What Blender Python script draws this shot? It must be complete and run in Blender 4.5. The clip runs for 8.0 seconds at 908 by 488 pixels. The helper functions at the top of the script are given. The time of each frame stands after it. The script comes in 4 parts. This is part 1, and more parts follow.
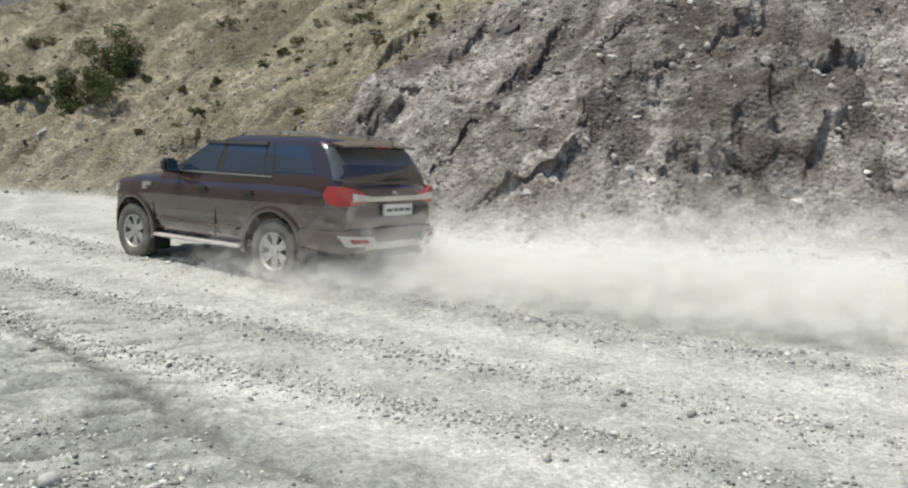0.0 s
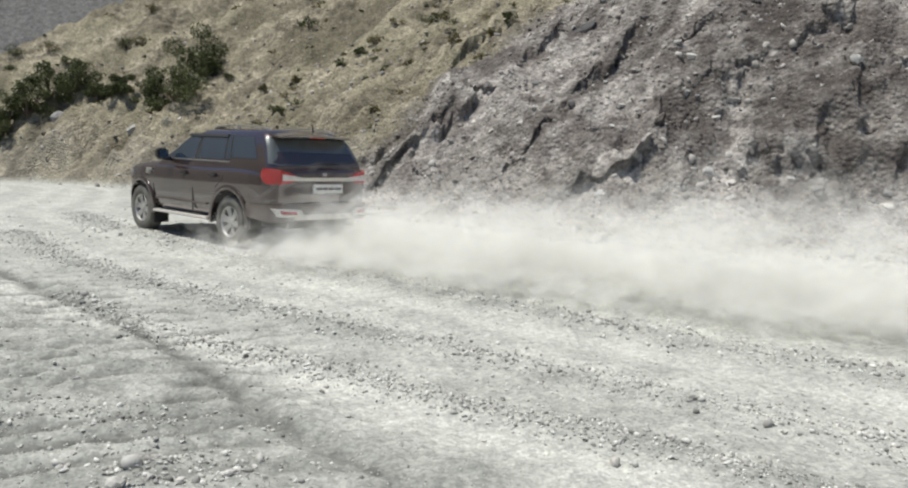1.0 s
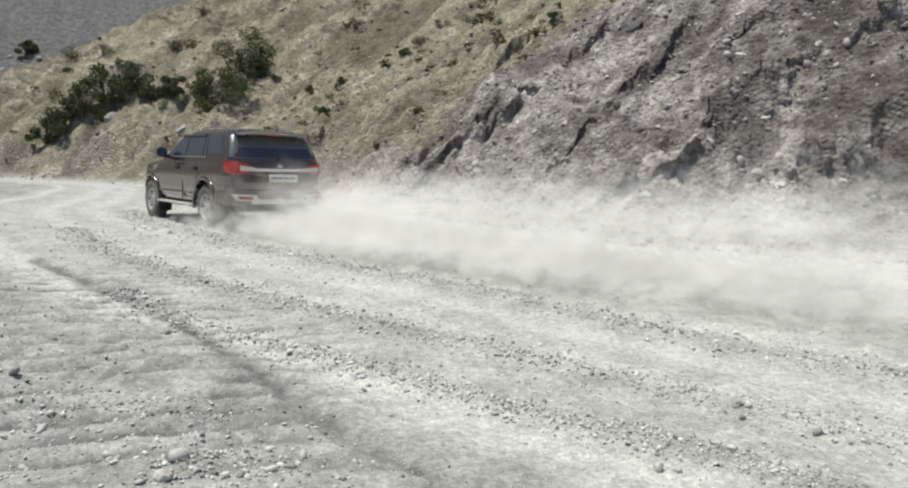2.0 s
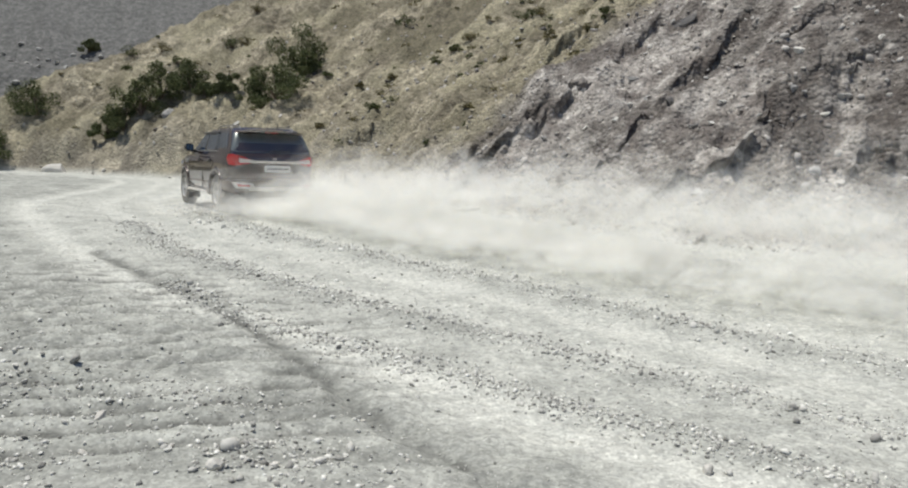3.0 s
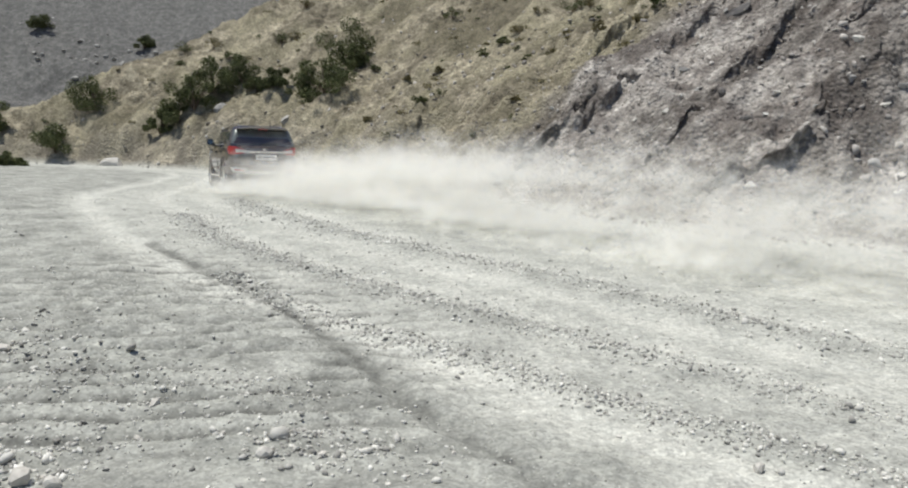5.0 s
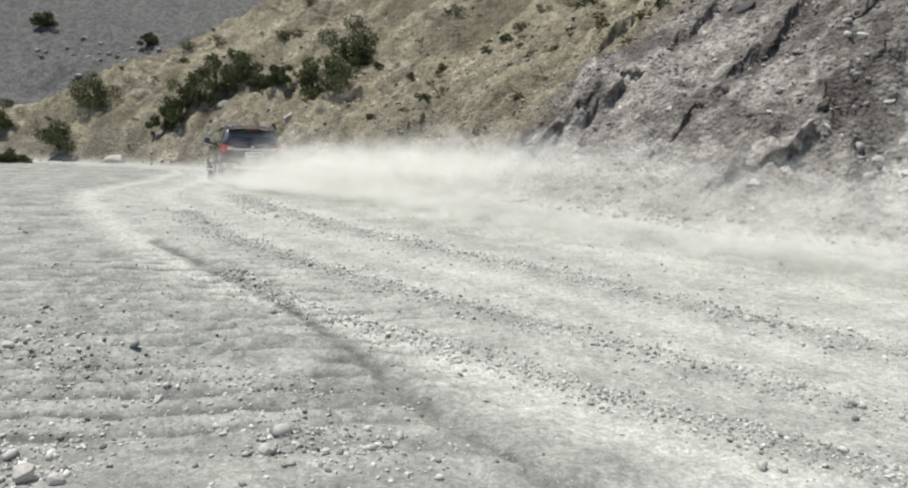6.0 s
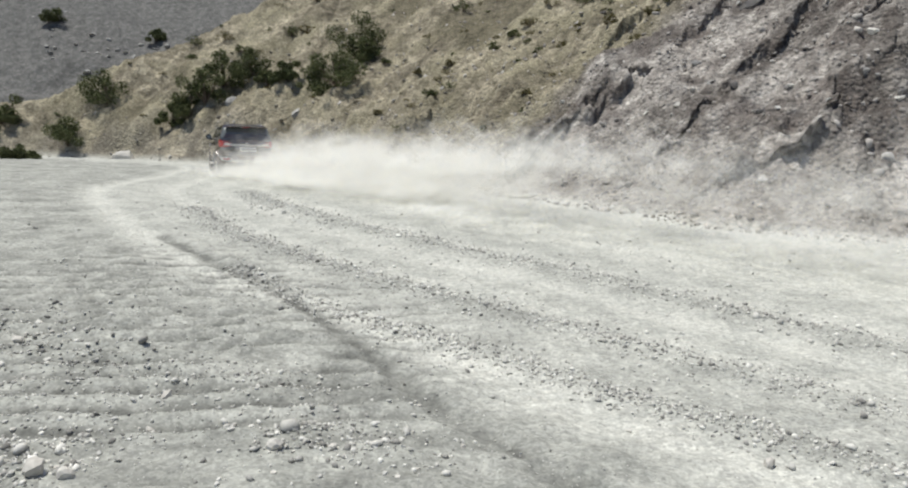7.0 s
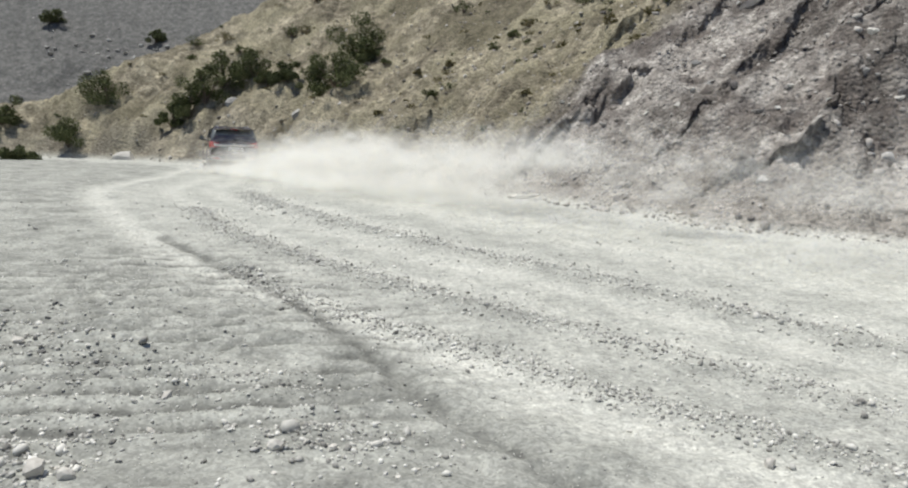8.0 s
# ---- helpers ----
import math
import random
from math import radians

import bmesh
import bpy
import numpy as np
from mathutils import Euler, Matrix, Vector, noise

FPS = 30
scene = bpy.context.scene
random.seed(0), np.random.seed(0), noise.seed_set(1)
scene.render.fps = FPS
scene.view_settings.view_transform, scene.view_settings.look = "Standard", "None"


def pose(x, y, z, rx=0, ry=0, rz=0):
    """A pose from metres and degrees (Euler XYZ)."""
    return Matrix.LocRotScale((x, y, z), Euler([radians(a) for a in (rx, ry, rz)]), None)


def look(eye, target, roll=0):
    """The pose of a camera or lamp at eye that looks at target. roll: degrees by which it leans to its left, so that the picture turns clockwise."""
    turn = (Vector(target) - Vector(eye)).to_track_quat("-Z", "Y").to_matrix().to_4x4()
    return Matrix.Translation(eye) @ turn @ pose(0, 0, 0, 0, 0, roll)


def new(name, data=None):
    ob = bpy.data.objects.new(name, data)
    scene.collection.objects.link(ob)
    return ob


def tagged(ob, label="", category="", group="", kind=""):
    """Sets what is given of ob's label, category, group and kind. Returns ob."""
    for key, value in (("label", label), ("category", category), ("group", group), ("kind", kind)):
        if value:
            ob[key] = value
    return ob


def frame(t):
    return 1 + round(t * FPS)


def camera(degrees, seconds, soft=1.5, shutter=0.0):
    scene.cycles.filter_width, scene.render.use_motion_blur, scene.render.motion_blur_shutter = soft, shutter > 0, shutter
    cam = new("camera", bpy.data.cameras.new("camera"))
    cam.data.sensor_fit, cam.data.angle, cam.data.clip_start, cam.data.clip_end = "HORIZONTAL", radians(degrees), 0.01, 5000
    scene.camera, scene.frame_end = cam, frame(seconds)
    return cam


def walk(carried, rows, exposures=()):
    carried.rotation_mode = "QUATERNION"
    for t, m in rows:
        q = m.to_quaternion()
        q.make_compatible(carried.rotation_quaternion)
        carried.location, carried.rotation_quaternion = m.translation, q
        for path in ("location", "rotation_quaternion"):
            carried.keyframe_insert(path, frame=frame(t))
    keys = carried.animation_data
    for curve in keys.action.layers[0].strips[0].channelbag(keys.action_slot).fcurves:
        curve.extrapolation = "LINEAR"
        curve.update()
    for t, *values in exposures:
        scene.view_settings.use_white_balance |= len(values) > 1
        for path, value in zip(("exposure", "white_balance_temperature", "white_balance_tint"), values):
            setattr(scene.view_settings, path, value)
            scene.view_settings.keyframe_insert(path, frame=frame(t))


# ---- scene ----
# ---------------------------------------------------------------- camera
EYE = 1.594
cam = camera(60.8, 8.0, soft=2.2)
# seconds, pitch, roll, yaw of a camera that is held at one spot and panned
PAN = [(0.0, -6.188, -1.357, -1.079), (0.5, -6.604, -1.501, 2.263), (1.0, -6.421, -1.916, 4.276), (1.5, -6.378, -1.988, 5.776),
       (3.0, -6.890, -2.221, 11.090), (3.5, -6.982, -2.152, 12.576), (4.0, -7.123, -2.109, 13.683), (4.5, -7.362, -2.021, 14.349),
       (6.0, -7.735, -2.044, 14.760), (6.5, -7.910, -1.983, 15.174), (7.0, -8.031, -2.067, 15.302), (7.5, -8.053, -2.115, 15.422),
       (8.0, -8.005, -2.003, 15.307)]
scene.cycles.transparent_max_bounces = 200          # thin dust in many layers
walk(cam, [(t, pose(0, 0, EYE, 90 + p, r, y)) for t, p, r, y in PAN])

# ---------------------------------------------------------------- light: high hazy sun from behind the hill, open sky
SUN_EL, SUN_AZ = 73.0, -105.0          # azimuth from +y towards +x
scene.view_settings.exposure = 0.25
world = bpy.data.worlds.new("world")
scene.world = world
world.use_nodes = True
sky = world.node_tree.nodes.new("ShaderNodeTexSky")
sky.sky_type, sky.sun_disc = "NISHITA", False
sky.sun_elevation, sky.sun_rotation = radians(SUN_EL), radians(SUN_AZ)
sky.altitude, sky.dust_density, sky.air_density = 3000, 2.5, 1.0
world.node_tree.links.new(sky.outputs[0], world.node_tree.nodes["Background"].inputs[0])
world.node_tree.nodes["Background"].inputs[1].default_value = 0.085
sun = new("sun", bpy.data.lights.new("sun", "SUN"))
sun.data.energy, sun.data.angle, sun.data.color = 3.9, radians(6), (1.0, 0.97, 0.90)
sun_from = Vector((math.sin(radians(SUN_AZ)) * math.cos(radians(SUN_EL)), math.cos(radians(SUN_AZ)) * math.cos(radians(SUN_EL)), math.sin(radians(SUN_EL))))
sun.matrix_basis = look(sun_from * 50, (0, 0, 0))


# ---------------------------------------------------------------- materials
def node(nt, kind, **inputs):
    n = nt.nodes.new("ShaderNode" + kind)
    for key, value in inputs.items():
        n.inputs[key.replace("_", " ")].default_value = value
    return n


def plain(name, colour, rough=0.6, metal=0.0, coat=0.0, dust=0.0, bump=0.0, scale=30.0, vary=0.15):
    """A surface with grain and blotches at two scales; dust: how much pale road dust lies on it."""
    m = bpy.data.materials.new(name)
    m.use_nodes = True
    nt = m.node_tree
    b = nt.nodes["Principled BSDF"]
    geo = node(nt, "TexCoord")
    big = node(nt, "TexNoise", Scale=scale * 0.12, Detail=5.0)
    fine = node(nt, "TexNoise", Scale=scale, Detail=6.0)
    for n in (big, fine):
        nt.links.new(geo.outputs["Object"], n.inputs["Vector"])
    mixed = node(nt, "Mix")
    mixed.data_type = "RGBA"
    lo = [c * (1 - vary) for c in colour]
    hi = [min(1, c * (1 + vary)) for c in colour]
    mixed.inputs[6].default_value, mixed.inputs[7].default_value = (*lo, 1), (*hi, 1)
    add = node(nt, "Math")
    add.operation = "ADD"
    nt.links.new(big.outputs[0], add.inputs[0])
    nt.links.new(fine.outputs[0], add.inputs[1])
    half = node(nt, "MapRange", **{"From_Min": 0.6, "From_Max": 1.4})
    nt.links.new(add.outputs[0], half.inputs[0])
    nt.links.new(half.outputs[0], mixed.inputs[0])
    out = mixed.outputs[2]
    b.inputs["Roughness"].default_value, b.inputs["Metallic"].default_value = rough, metal
    b.inputs["Coat Weight"].default_value = coat
    if dust:
        dm = node(nt, "Mix")
        dm.data_type = "RGBA"
        dm.inputs[7].default_value = (0.36, 0.34, 0.29, 1)
        amount = node(nt, "MapRange", **{"From_Min": 0.35, "From_Max": 0.75, "To_Min": dust * 0.4, "To_Max": dust * 1.2})
        nt.links.new(big.outputs[0], amount.inputs[0])
        nt.links.new(amount.outputs[0], dm.inputs[0])
        nt.links.new(out, dm.inputs[6])
        out = dm.outputs[2]
        rr = node(nt, "MapRange", **{"From_Min": 0.0, "From_Max": 1.0, "To_Min": rough, "To_Max": 1.0})
        nt.links.new(amount.outputs[0], rr.inputs[0])
        nt.links.new(rr.outputs[0], b.inputs["Roughness"])
    nt.links.new(out, b.inputs["Base Color"])
    if bump:
        bp = node(nt, "Bump", Strength=bump, Distance=0.02)
        nt.links.new(fine.outputs[0], bp.inputs["Height"])
        nt.links.new(bp.outputs[0], b.inputs["Normal"])
    return m


def earth_material():
    """Soil, scree, loose ground and packed pale dust, laid out by the ground's own zones."""
    m = bpy.data.materials.new("earth")
    m.use_nodes = True
    nt = m.node_tree
    b = nt.nodes["Principled BSDF"]
    b.inputs["Roughness"].default_value = 0.95
    b.inputs["Specular IOR Level"].default_value = 0.15
    tc = node(nt, "TexCoord")

    def zone(name):
        n = node(nt, "Attribute")
        n.attribute_name = name
        return n.outputs["Fac"]

    def tex(scale, detail=6.0, rough=0.6):
        n = node(nt, "TexNoise", Scale=scale, Detail=detail, Roughness=rough)
        nt.links.new(tc.outputs["Object"], n.inputs["Vector"])
        return n.outputs[0]

    def ramp(value, lo, hi, a=0.0, c=1.0):
        n = node(nt, "MapRange", **{"From_Min": lo, "From_Max": hi, "To_Min": a, "To_Max": c})
        nt.links.new(value, n.inputs[0])
        return n.outputs[0]

    def blend(fac, one, two, how="MIX"):
        n = node(nt, "Mix")
        n.data_type, n.blend_type = "RGBA", how
        for socket, v in ((0, fac), (6, one), (7, two)):
            if isinstance(v, tuple):
                n.inputs[socket].default_value = (*v, 1)
            elif isinstance(v, float):
                n.inputs[socket].default_value = v
            else:
                nt.links.new(v, n.inputs[socket])
        return n.outputs[2]

    n_big, n_mid, n_fine, n_grit = tex(0.35), tex(2.2), tex(14.0), tex(60.0, 4.0)
    ochre = blend(ramp(n_mid, 0.36, 0.64), OCHRE_A, OCHRE_B)
    ochre = blend(ramp(n_big, 0.42, 0.6), ochre, OCHRE_C)
    scree = blend(ramp(n_mid, 0.36, 0.66), SCREE_A, SCREE_B)
    scree = blend(ramp(tex(0.7), 0.46, 0.57, 0.0, 0.85), scree, SCREE_C)
    far = blend(ramp(n_mid, 0.4, 0.6), FAR_A, FAR_B)
    wash = blend(ramp(zone("streak"), 0.15, 0.85), (0.64, 0.63, 0.62), (1.24, 1.24, 1.23))
    hill = blend(zone("scree"), ochre, scree)
    hill = blend(1.0, hill, wash, "MULTIPLY")
    hill = blend(zone("dusty"), hill, FOOT)
    hill = blend(zone("far"), hill, far)
    loose = blend(ramp(n_mid, 0.38, 0.62), LOOSE_A, LOOSE_B)
    packed = blend(ramp(n_mid, 0.35, 0.65), PACKED_A, PACKED_B)
    road = blend(zone("packed"), loose, packed)
    road = blend(zone("turned_and_shaded"), road, TURNED_AND_SHADED)
    col = blend(zone("hill"), road, hill)
    speck = blend(ramp(n_grit, 0.3, 0.7), (0.78, 0.78, 0.78), (1.22, 1.22, 1.22))
    col = blend(1.0, col, speck, "MULTIPLY")
    grain = blend(ramp(n_fine, 0.3, 0.7), (0.82, 0.82, 0.83), (1.17, 1.17, 1.16))
    col = blend(1.0, col, grain, "MULTIPLY")
    def cells(scale):
        n = node(nt, "TexVoronoi", Scale=scale)
        nt.links.new(tc.outputs["Object"], n.inputs["Vector"])
        c = node(nt, "SeparateColor")
        nt.links.new(n.outputs["Color"], c.inputs[0])
        return c.outputs[0]

    road_bits = blend(ramp(cells(42.0), 0, 1), (0.80, 0.80, 0.80), (1.16, 1.16, 1.16))
    hill_bits = blend(ramp(cells(8.0), 0, 1), (0.80, 0.80, 0.80), (1.22, 1.22, 1.22))
    hill_bits = blend(1.0, hill_bits, blend(ramp(cells(19.0), 0, 1), (0.82, 0.82, 0.82), (1.18, 1.18, 1.18)), "MULTIPLY")
    col = blend(1.0, col, blend(zone("hill"), road_bits, hill_bits), "MULTIPLY")
    nt.links.new(col, b.inputs["Base Color"])
    rubble = node(nt, "TexVoronoi", Scale=9.0)
    nt.links.new(tc.outputs["Object"], rubble.inputs["Vector"])
    add = node(nt, "Math")
    add.operation = "MULTIPLY_ADD"
    nt.links.new(n_grit, add.inputs[0])
    add.inputs[1].default_value = 0.25
    nt.links.new(ramp(rubble.outputs["Distance"], 0.0, 0.7, 1.0, 0.0), add.inputs[2])
    bp = node(nt, "Bump", Strength=0.6, Distance=0.05)
    nt.links.new(ramp(zone("hill"), 0, 1, 0.40, 1.0), bp.inputs["Strength"])
    nt.links.new(add.outputs[0], bp.inputs["Height"])
    nt.links.new(bp.outputs[0], b.inputs["Normal"])
    return m


OCHRE_A, OCHRE_B, OCHRE_C = (0.135, 0.12, 0.088), (0.345, 0.312, 0.235), (0.225, 0.206, 0.145)
SCREE_A, SCREE_B, SCREE_C = (0.18, 0.165, 0.151), (0.40, 0.378, 0.348), (0.112, 0.098, 0.089)
FOOT = (0.30, 0.283, 0.252)
FAR_A, FAR_B = (0.112, 0.113, 0.108), (0.168, 0.165, 0.158)
LOOSE_A, LOOSE_B = (0.27, 0.275, 0.25), (0.39, 0.395, 0.36)
# dark tone for turned soil and for shade painted into ripples and tyre mark
TURNED_AND_SHADED = (0.13, 0.132, 0.12)
PACKED_A, PACKED_B = (0.46, 0.465, 0.425), (0.545, 0.545, 0.495)
EARTH = earth_material()


# ---------------------------------------------------------------- noise
GRAD = np.random.RandomState(5).rand(256, 2) * 2 - 1
PERM = np.random.RandomState(6).permutation(256)


def perlin(x, y, seed=0):
    xi, yi = np.floor(x).astype(int), np.floor(y).astype(int)
    xf, yf = x - xi, y - yi
    u, v = xf * xf * (3 - 2 * xf), yf * yf * (3 - 2 * yf)

    def g(i, j):
        k = PERM[(PERM[(xi + i + seed * 37) & 255] + yi + j) & 255]
        return GRAD[k, 0] * (xf - i) + GRAD[k, 1] * (yf - j)

    a, b = g(0, 0) * (1 - u) + g(1, 0) * u, g(0, 1) * (1 - u) + g(1, 1) * u
    return (a * (1 - v) + b * v) * 1.6


def fbm(x, y, scale, octaves=4, seed=0, gain=0.5):
    z, amp = 0, 1.0
    for o in range(octaves):
        z = z + amp * perlin(x / scale + 17.3 * o, y / scale - 9.1 * o, seed + o)
        scale, amp = scale * 0.5, amp * gain
    return z


def smooth(a, b, v):
    u = np.clip((v - a) / (b - a), 0, 1)
    return u * u * (3 - 2 * u)


# ---------------------------------------------------------------- the ground: road, cut bank, hillside, far mountain
def spline(points, step=1.0):
    p = np.array(points, float)
    out = []
    for i in range(len(p) - 1):
        a, b, c, d = p[max(i - 1, 0)], p[i], p[i + 1], p[min(i + 2, len(p) - 1)]
        k = max(2, int(np.hypot(*(c - b)) / step))
        for u in np.arange(k) / k:
            out.append(0.5 * (2 * b + (c - a) * u + (2 * a - 5 * b + 4 * c - d) * u * u + (3 * b - a - 3 * c + d) * u ** 3))
    return np.array(out + [p[-1]])


def beside(line, x, y):
    """Signed distance to a line (right of its direction is positive) and the way along it."""
    best, sign, along = np.full(np.shape(x), 1e9), np.ones(np.shape(x)), np.zeros(np.shape(x))
    run = 0.0
    for a, b in zip(line[:-1], line[1:]):
        d = b - a
        length = np.hypot(*d)
        d = d / length
        u = np.clip((x - a[0]) * d[0] + (y - a[1]) * d[1], 0, length)
        dx, dy = x - a[0] - u * d[0], y - a[1] - u * d[1]
        dist = dx * dx + dy * dy
        k = dist < best - 1e-9
        best = np.where(k, dist, best)
        sign = np.where(k, np.sign(dx * d[1] - dy * d[0] + 1e-12), sign)
        along = np.where(k, run + u, along)
        run += length
    return np.sqrt(best) * sign, along


TOE = spline([(75, -55), (45, -18), (26, 4), (14, 11.2), (8, 13.2), (4, 14.1), (0.6, 14.8), (-3, 18.6), (-7, 23.2), (-12.8, 30.0), (-18, 33.3),
              (-23, 35), (-32, 34.6), (-45, 30), (-70, 16), (-100, -8)], 2.0)
# rows of loose gravel between the wheel tracks, and the tracks themselves
GRAVEL_ROWS = [([(3.4, 2.6), (1.11, 4.22), (0.27, 4.61), (-0.62, 5.08), (-1.39, 5.54), (-2.82, 6.2), (-4.6, 7.6)], 0.16),
               ([(5.0, 3.2), (1.52, 5.08), (0.69, 5.6), (-0.61, 6.4), (-1.74, 6.95), (-3.42, 8.1), (-5.26, 9.2), (-8, 12)], 0.26),
               ([(5.0, 5.2), (2.02, 6.94), (-0.21, 8.5), (-2.55, 10.0), (-6.36, 12.6), (-9.5, 16.5)], 0.34)]
GRAVEL_ROWS = [(spline(p, 0.8), w) for p, w in GRAVEL_ROWS]
EDGE_TRACK = spline([(3.2, 2.2), (0.54, 4.02), (-0.06, 4.42), (-1.31, 5.2), (-2.59, 6.1), (-4.84, 7.4), (-8.9, 10.9), (-12.3, 14.7), (-14.2, 18.5), (-17, 24), (-22, 31), (-34, 32)], 1.0)
TYRE_MARK = spline([(1.4, 2.4), (-0.28, 3.44), (-1.19, 4.26), (-2.11, 5.24), (-3.31, 6.46), (-4.6, 7.5), (-6.5, 9.0)], 0.6)


def road_height(x, y):
    """The road's gentle crown and its fall towards the bend."""
    d = -0.5 * x + 0.866 * y
    return np.interp(d, [-500, -8, 4, 8, 11, 14, 19, 23, 26.5, 33, 45, 90, 900], [-3, -0.15, 0, 0.04, 0.10, 0.16, 0.09, 0.03, -0.07, -0.19, -0.32, -0.5, -2])


def ground(x, y):
    """Height and zones of the ground at x, y."""
    x, y = np.asarray(x, float), np.asarray(y, float)
    n, s = beside(TOE, x, y)
    # uneven foot of the slope
    n = n + 0.55 * fbm(x, y, 3.2, 3, 3) + 0.25 * perlin(x / 0.9, y / 0.9, 8)
    left = smooth(-4.0, -12.0, x)                                   # cut bank on the far bend, loose scree nearer
    up = np.maximum(n, 0)
    bank = np.interp(up, [0, 0.5, 1.5, 3.0, 8, 40, 150, 600], [0, 0.45, 1.75, 3.0, 6.4, 29, 95, 170])
    fan = np.interp(up, [0, 1.2, 2.6, 4.2, 8, 40, 150, 600], [0, 0.55, 1.55, 3.1, 5.9, 29, 95, 170])
    z = bank * left + fan * (1 - left)
    grow = smooth(0.0, 2.0, up)
    # gullies that run down the slope
    gully = np.abs(perlin(s / 1.9 + 0.35 * perlin(x / 3, y / 3, 4), n / 9.0, 21))
    z = z - grow * (1.25 * left * smooth(7, 1, up) + 0.30) * (0.5 - gully) * 0.9
    lumps = fbm(x, y, 4.5, 5, 11, 0.55)
    z = z + grow * 0.70 * lumps
    rough = np.abs(fbm(x, y, 1.3, 4, 31, 0.6))
    clods = fbm(x, y, 0.55, 4, 35, 0.7)
    z = z + grow * (0.15 * rough + 0.15 * clods) * smooth(60, 20, up)
    # ledges with a steep, undercut face
    for hx, hy, r, h, turn in LEDGES:
        u = (x - hx) * math.cos(radians(turn)) + (y - hy) * math.sin(radians(turn))
        v = -(x - hx) * math.sin(radians(turn)) + (y - hy) * math.cos(radians(turn))
        v = v + 0.55 * perlin(x / 0.9, y / 0.9, 14) + 0.34 * perlin(x / 0.45, y / 0.45, 15) + 0.20 * perlin(x / 0.2, y / 0.2, 16)
        q = np.exp(-(u / r) ** 2 - (v / (0.55 * r)) ** 2)
        z = z + 0.50 * h * q * np.tanh(v / 0.25) * (1 + 0.8 * perlin(x / 0.7, y / 0.7, 17))
    # the spur falls off to the bend; a grey mountain stands behind it
    cap = np.interp(x, [-120, -60, -36, -31.5, -27, -20, -12, -6], [0.8, 1.2, 2.9, 6.0, 9.8, 17, 45, 400]) + 0.8 * fbm(x, y, 5, 3, 51)
    over = z - cap
    near = np.where(over > 0, cap - 0.35 * over, z)
    wall = np.interp(n - 13.5, [-100, 0, 60, 250, 700], [-60, 0.5, 44, 150, 260]) + 0.9 * fbm(x, y, 9, 5, 61) * smooth(0, 6, n)
    wall = np.where(x < -14, wall, -60)
    far = smooth(-0.2, 0.5, wall - near)
    z = np.maximum(near, wall)
    hill = smooth(-0.15, 0.45, n)
    # road surface
    flat = 1 - smooth(0.2, 1.2, n)
    edge, _ = beside(EDGE_TRACK, x, y)
    tyre, tyre_s = beside(TYRE_MARK, x, y)
    rz = 0.035 * fbm(x, y, 2.5, 3, 71) + 0.020 * fbm(x, y, 0.35, 4, 81, 0.6)
    outer = smooth(-0.26, -0.62, edge)                                 # loose ground outside the wheel tracks
    packed = 0.38 * (1 - outer)
    for line, w in GRAVEL_ROWS:
        g, _ = beside(line, x, y)
        row = np.exp(-(g / w) ** 2)
        rz = rz + 0.022 * row
        packed = packed - 0.42 * row
    track = np.exp(-(edge / 0.32) ** 2)
    rz = rz - 0.03 * track
    packed = np.maximum(packed, 0.95 * track)
    for off in (1.55, 2.5, 3.6):
        lane = np.exp(-((edge - off) / 0.34) ** 2)
        packed = packed + 0.48 * lane
        rz = rz - 0.02 * lane
    packed = packed + 0.45 * smooth(4.2, 5.6, edge) + 0.22 * fbm(x, y, 1.6, 4, 91)
    tread = np.exp(-(tyre / 0.095) ** 2)
    rz = rz - 0.04 * tread * (0.7 + 0.3 * np.sin(tyre_s * 40)) + 0.012 * np.exp(-((np.abs(tyre) - 0.17) / 0.06) ** 2)
    packed = packed - 0.35 * tread
    # turned soil along the mark, darkened further to paint in the groove's shade
    turned_and_shaded = 0.95 * tread * (0.45 + 0.55 * smooth(-0.5, 0.4, perlin(x / 0.25, y / 0.25, 44)))
    # tread ripples left by a heavy machine on the loose ground
    rip = np.exp(-((-(x + 4.0) * 0.6 + (y - 5.3) * 0.8) / 2.7) ** 2 - (((x + 4.0) * 0.8 + (y - 5.3) * 0.6) / 1.7) ** 2)
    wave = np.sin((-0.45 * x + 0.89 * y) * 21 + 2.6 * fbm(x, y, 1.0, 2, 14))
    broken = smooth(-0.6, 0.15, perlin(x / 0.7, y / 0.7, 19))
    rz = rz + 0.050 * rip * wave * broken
    # shade of the ripple troughs, put into the ground's colour
    turned_and_shaded = np.maximum(turned_and_shaded, 0.95 * np.clip(rip * 2.2, 0, 1) * smooth(-0.15, -0.8, wave) * broken)
    damp = outer * smooth(0.0, 0.75, fbm(x, y, 0.8, 4, 28))
    turned_and_shaded = np.maximum(turned_and_shaded, 0.45 * damp)
    rz = rz + 0.03 * outer * np.abs(fbm(x, y, 0.5, 3, 23))
    z = z + road_height(x, y) + rz * flat
    # ochre soil gives way to grey scree along a slanting line
    line = ((x + 6.8) * 5 - (y - 22.5) * 6.5) / 8.2 + 1.3 * fbm(x, y, 3, 4, 41)
    scree = smooth(-0.9, 1.2, line)
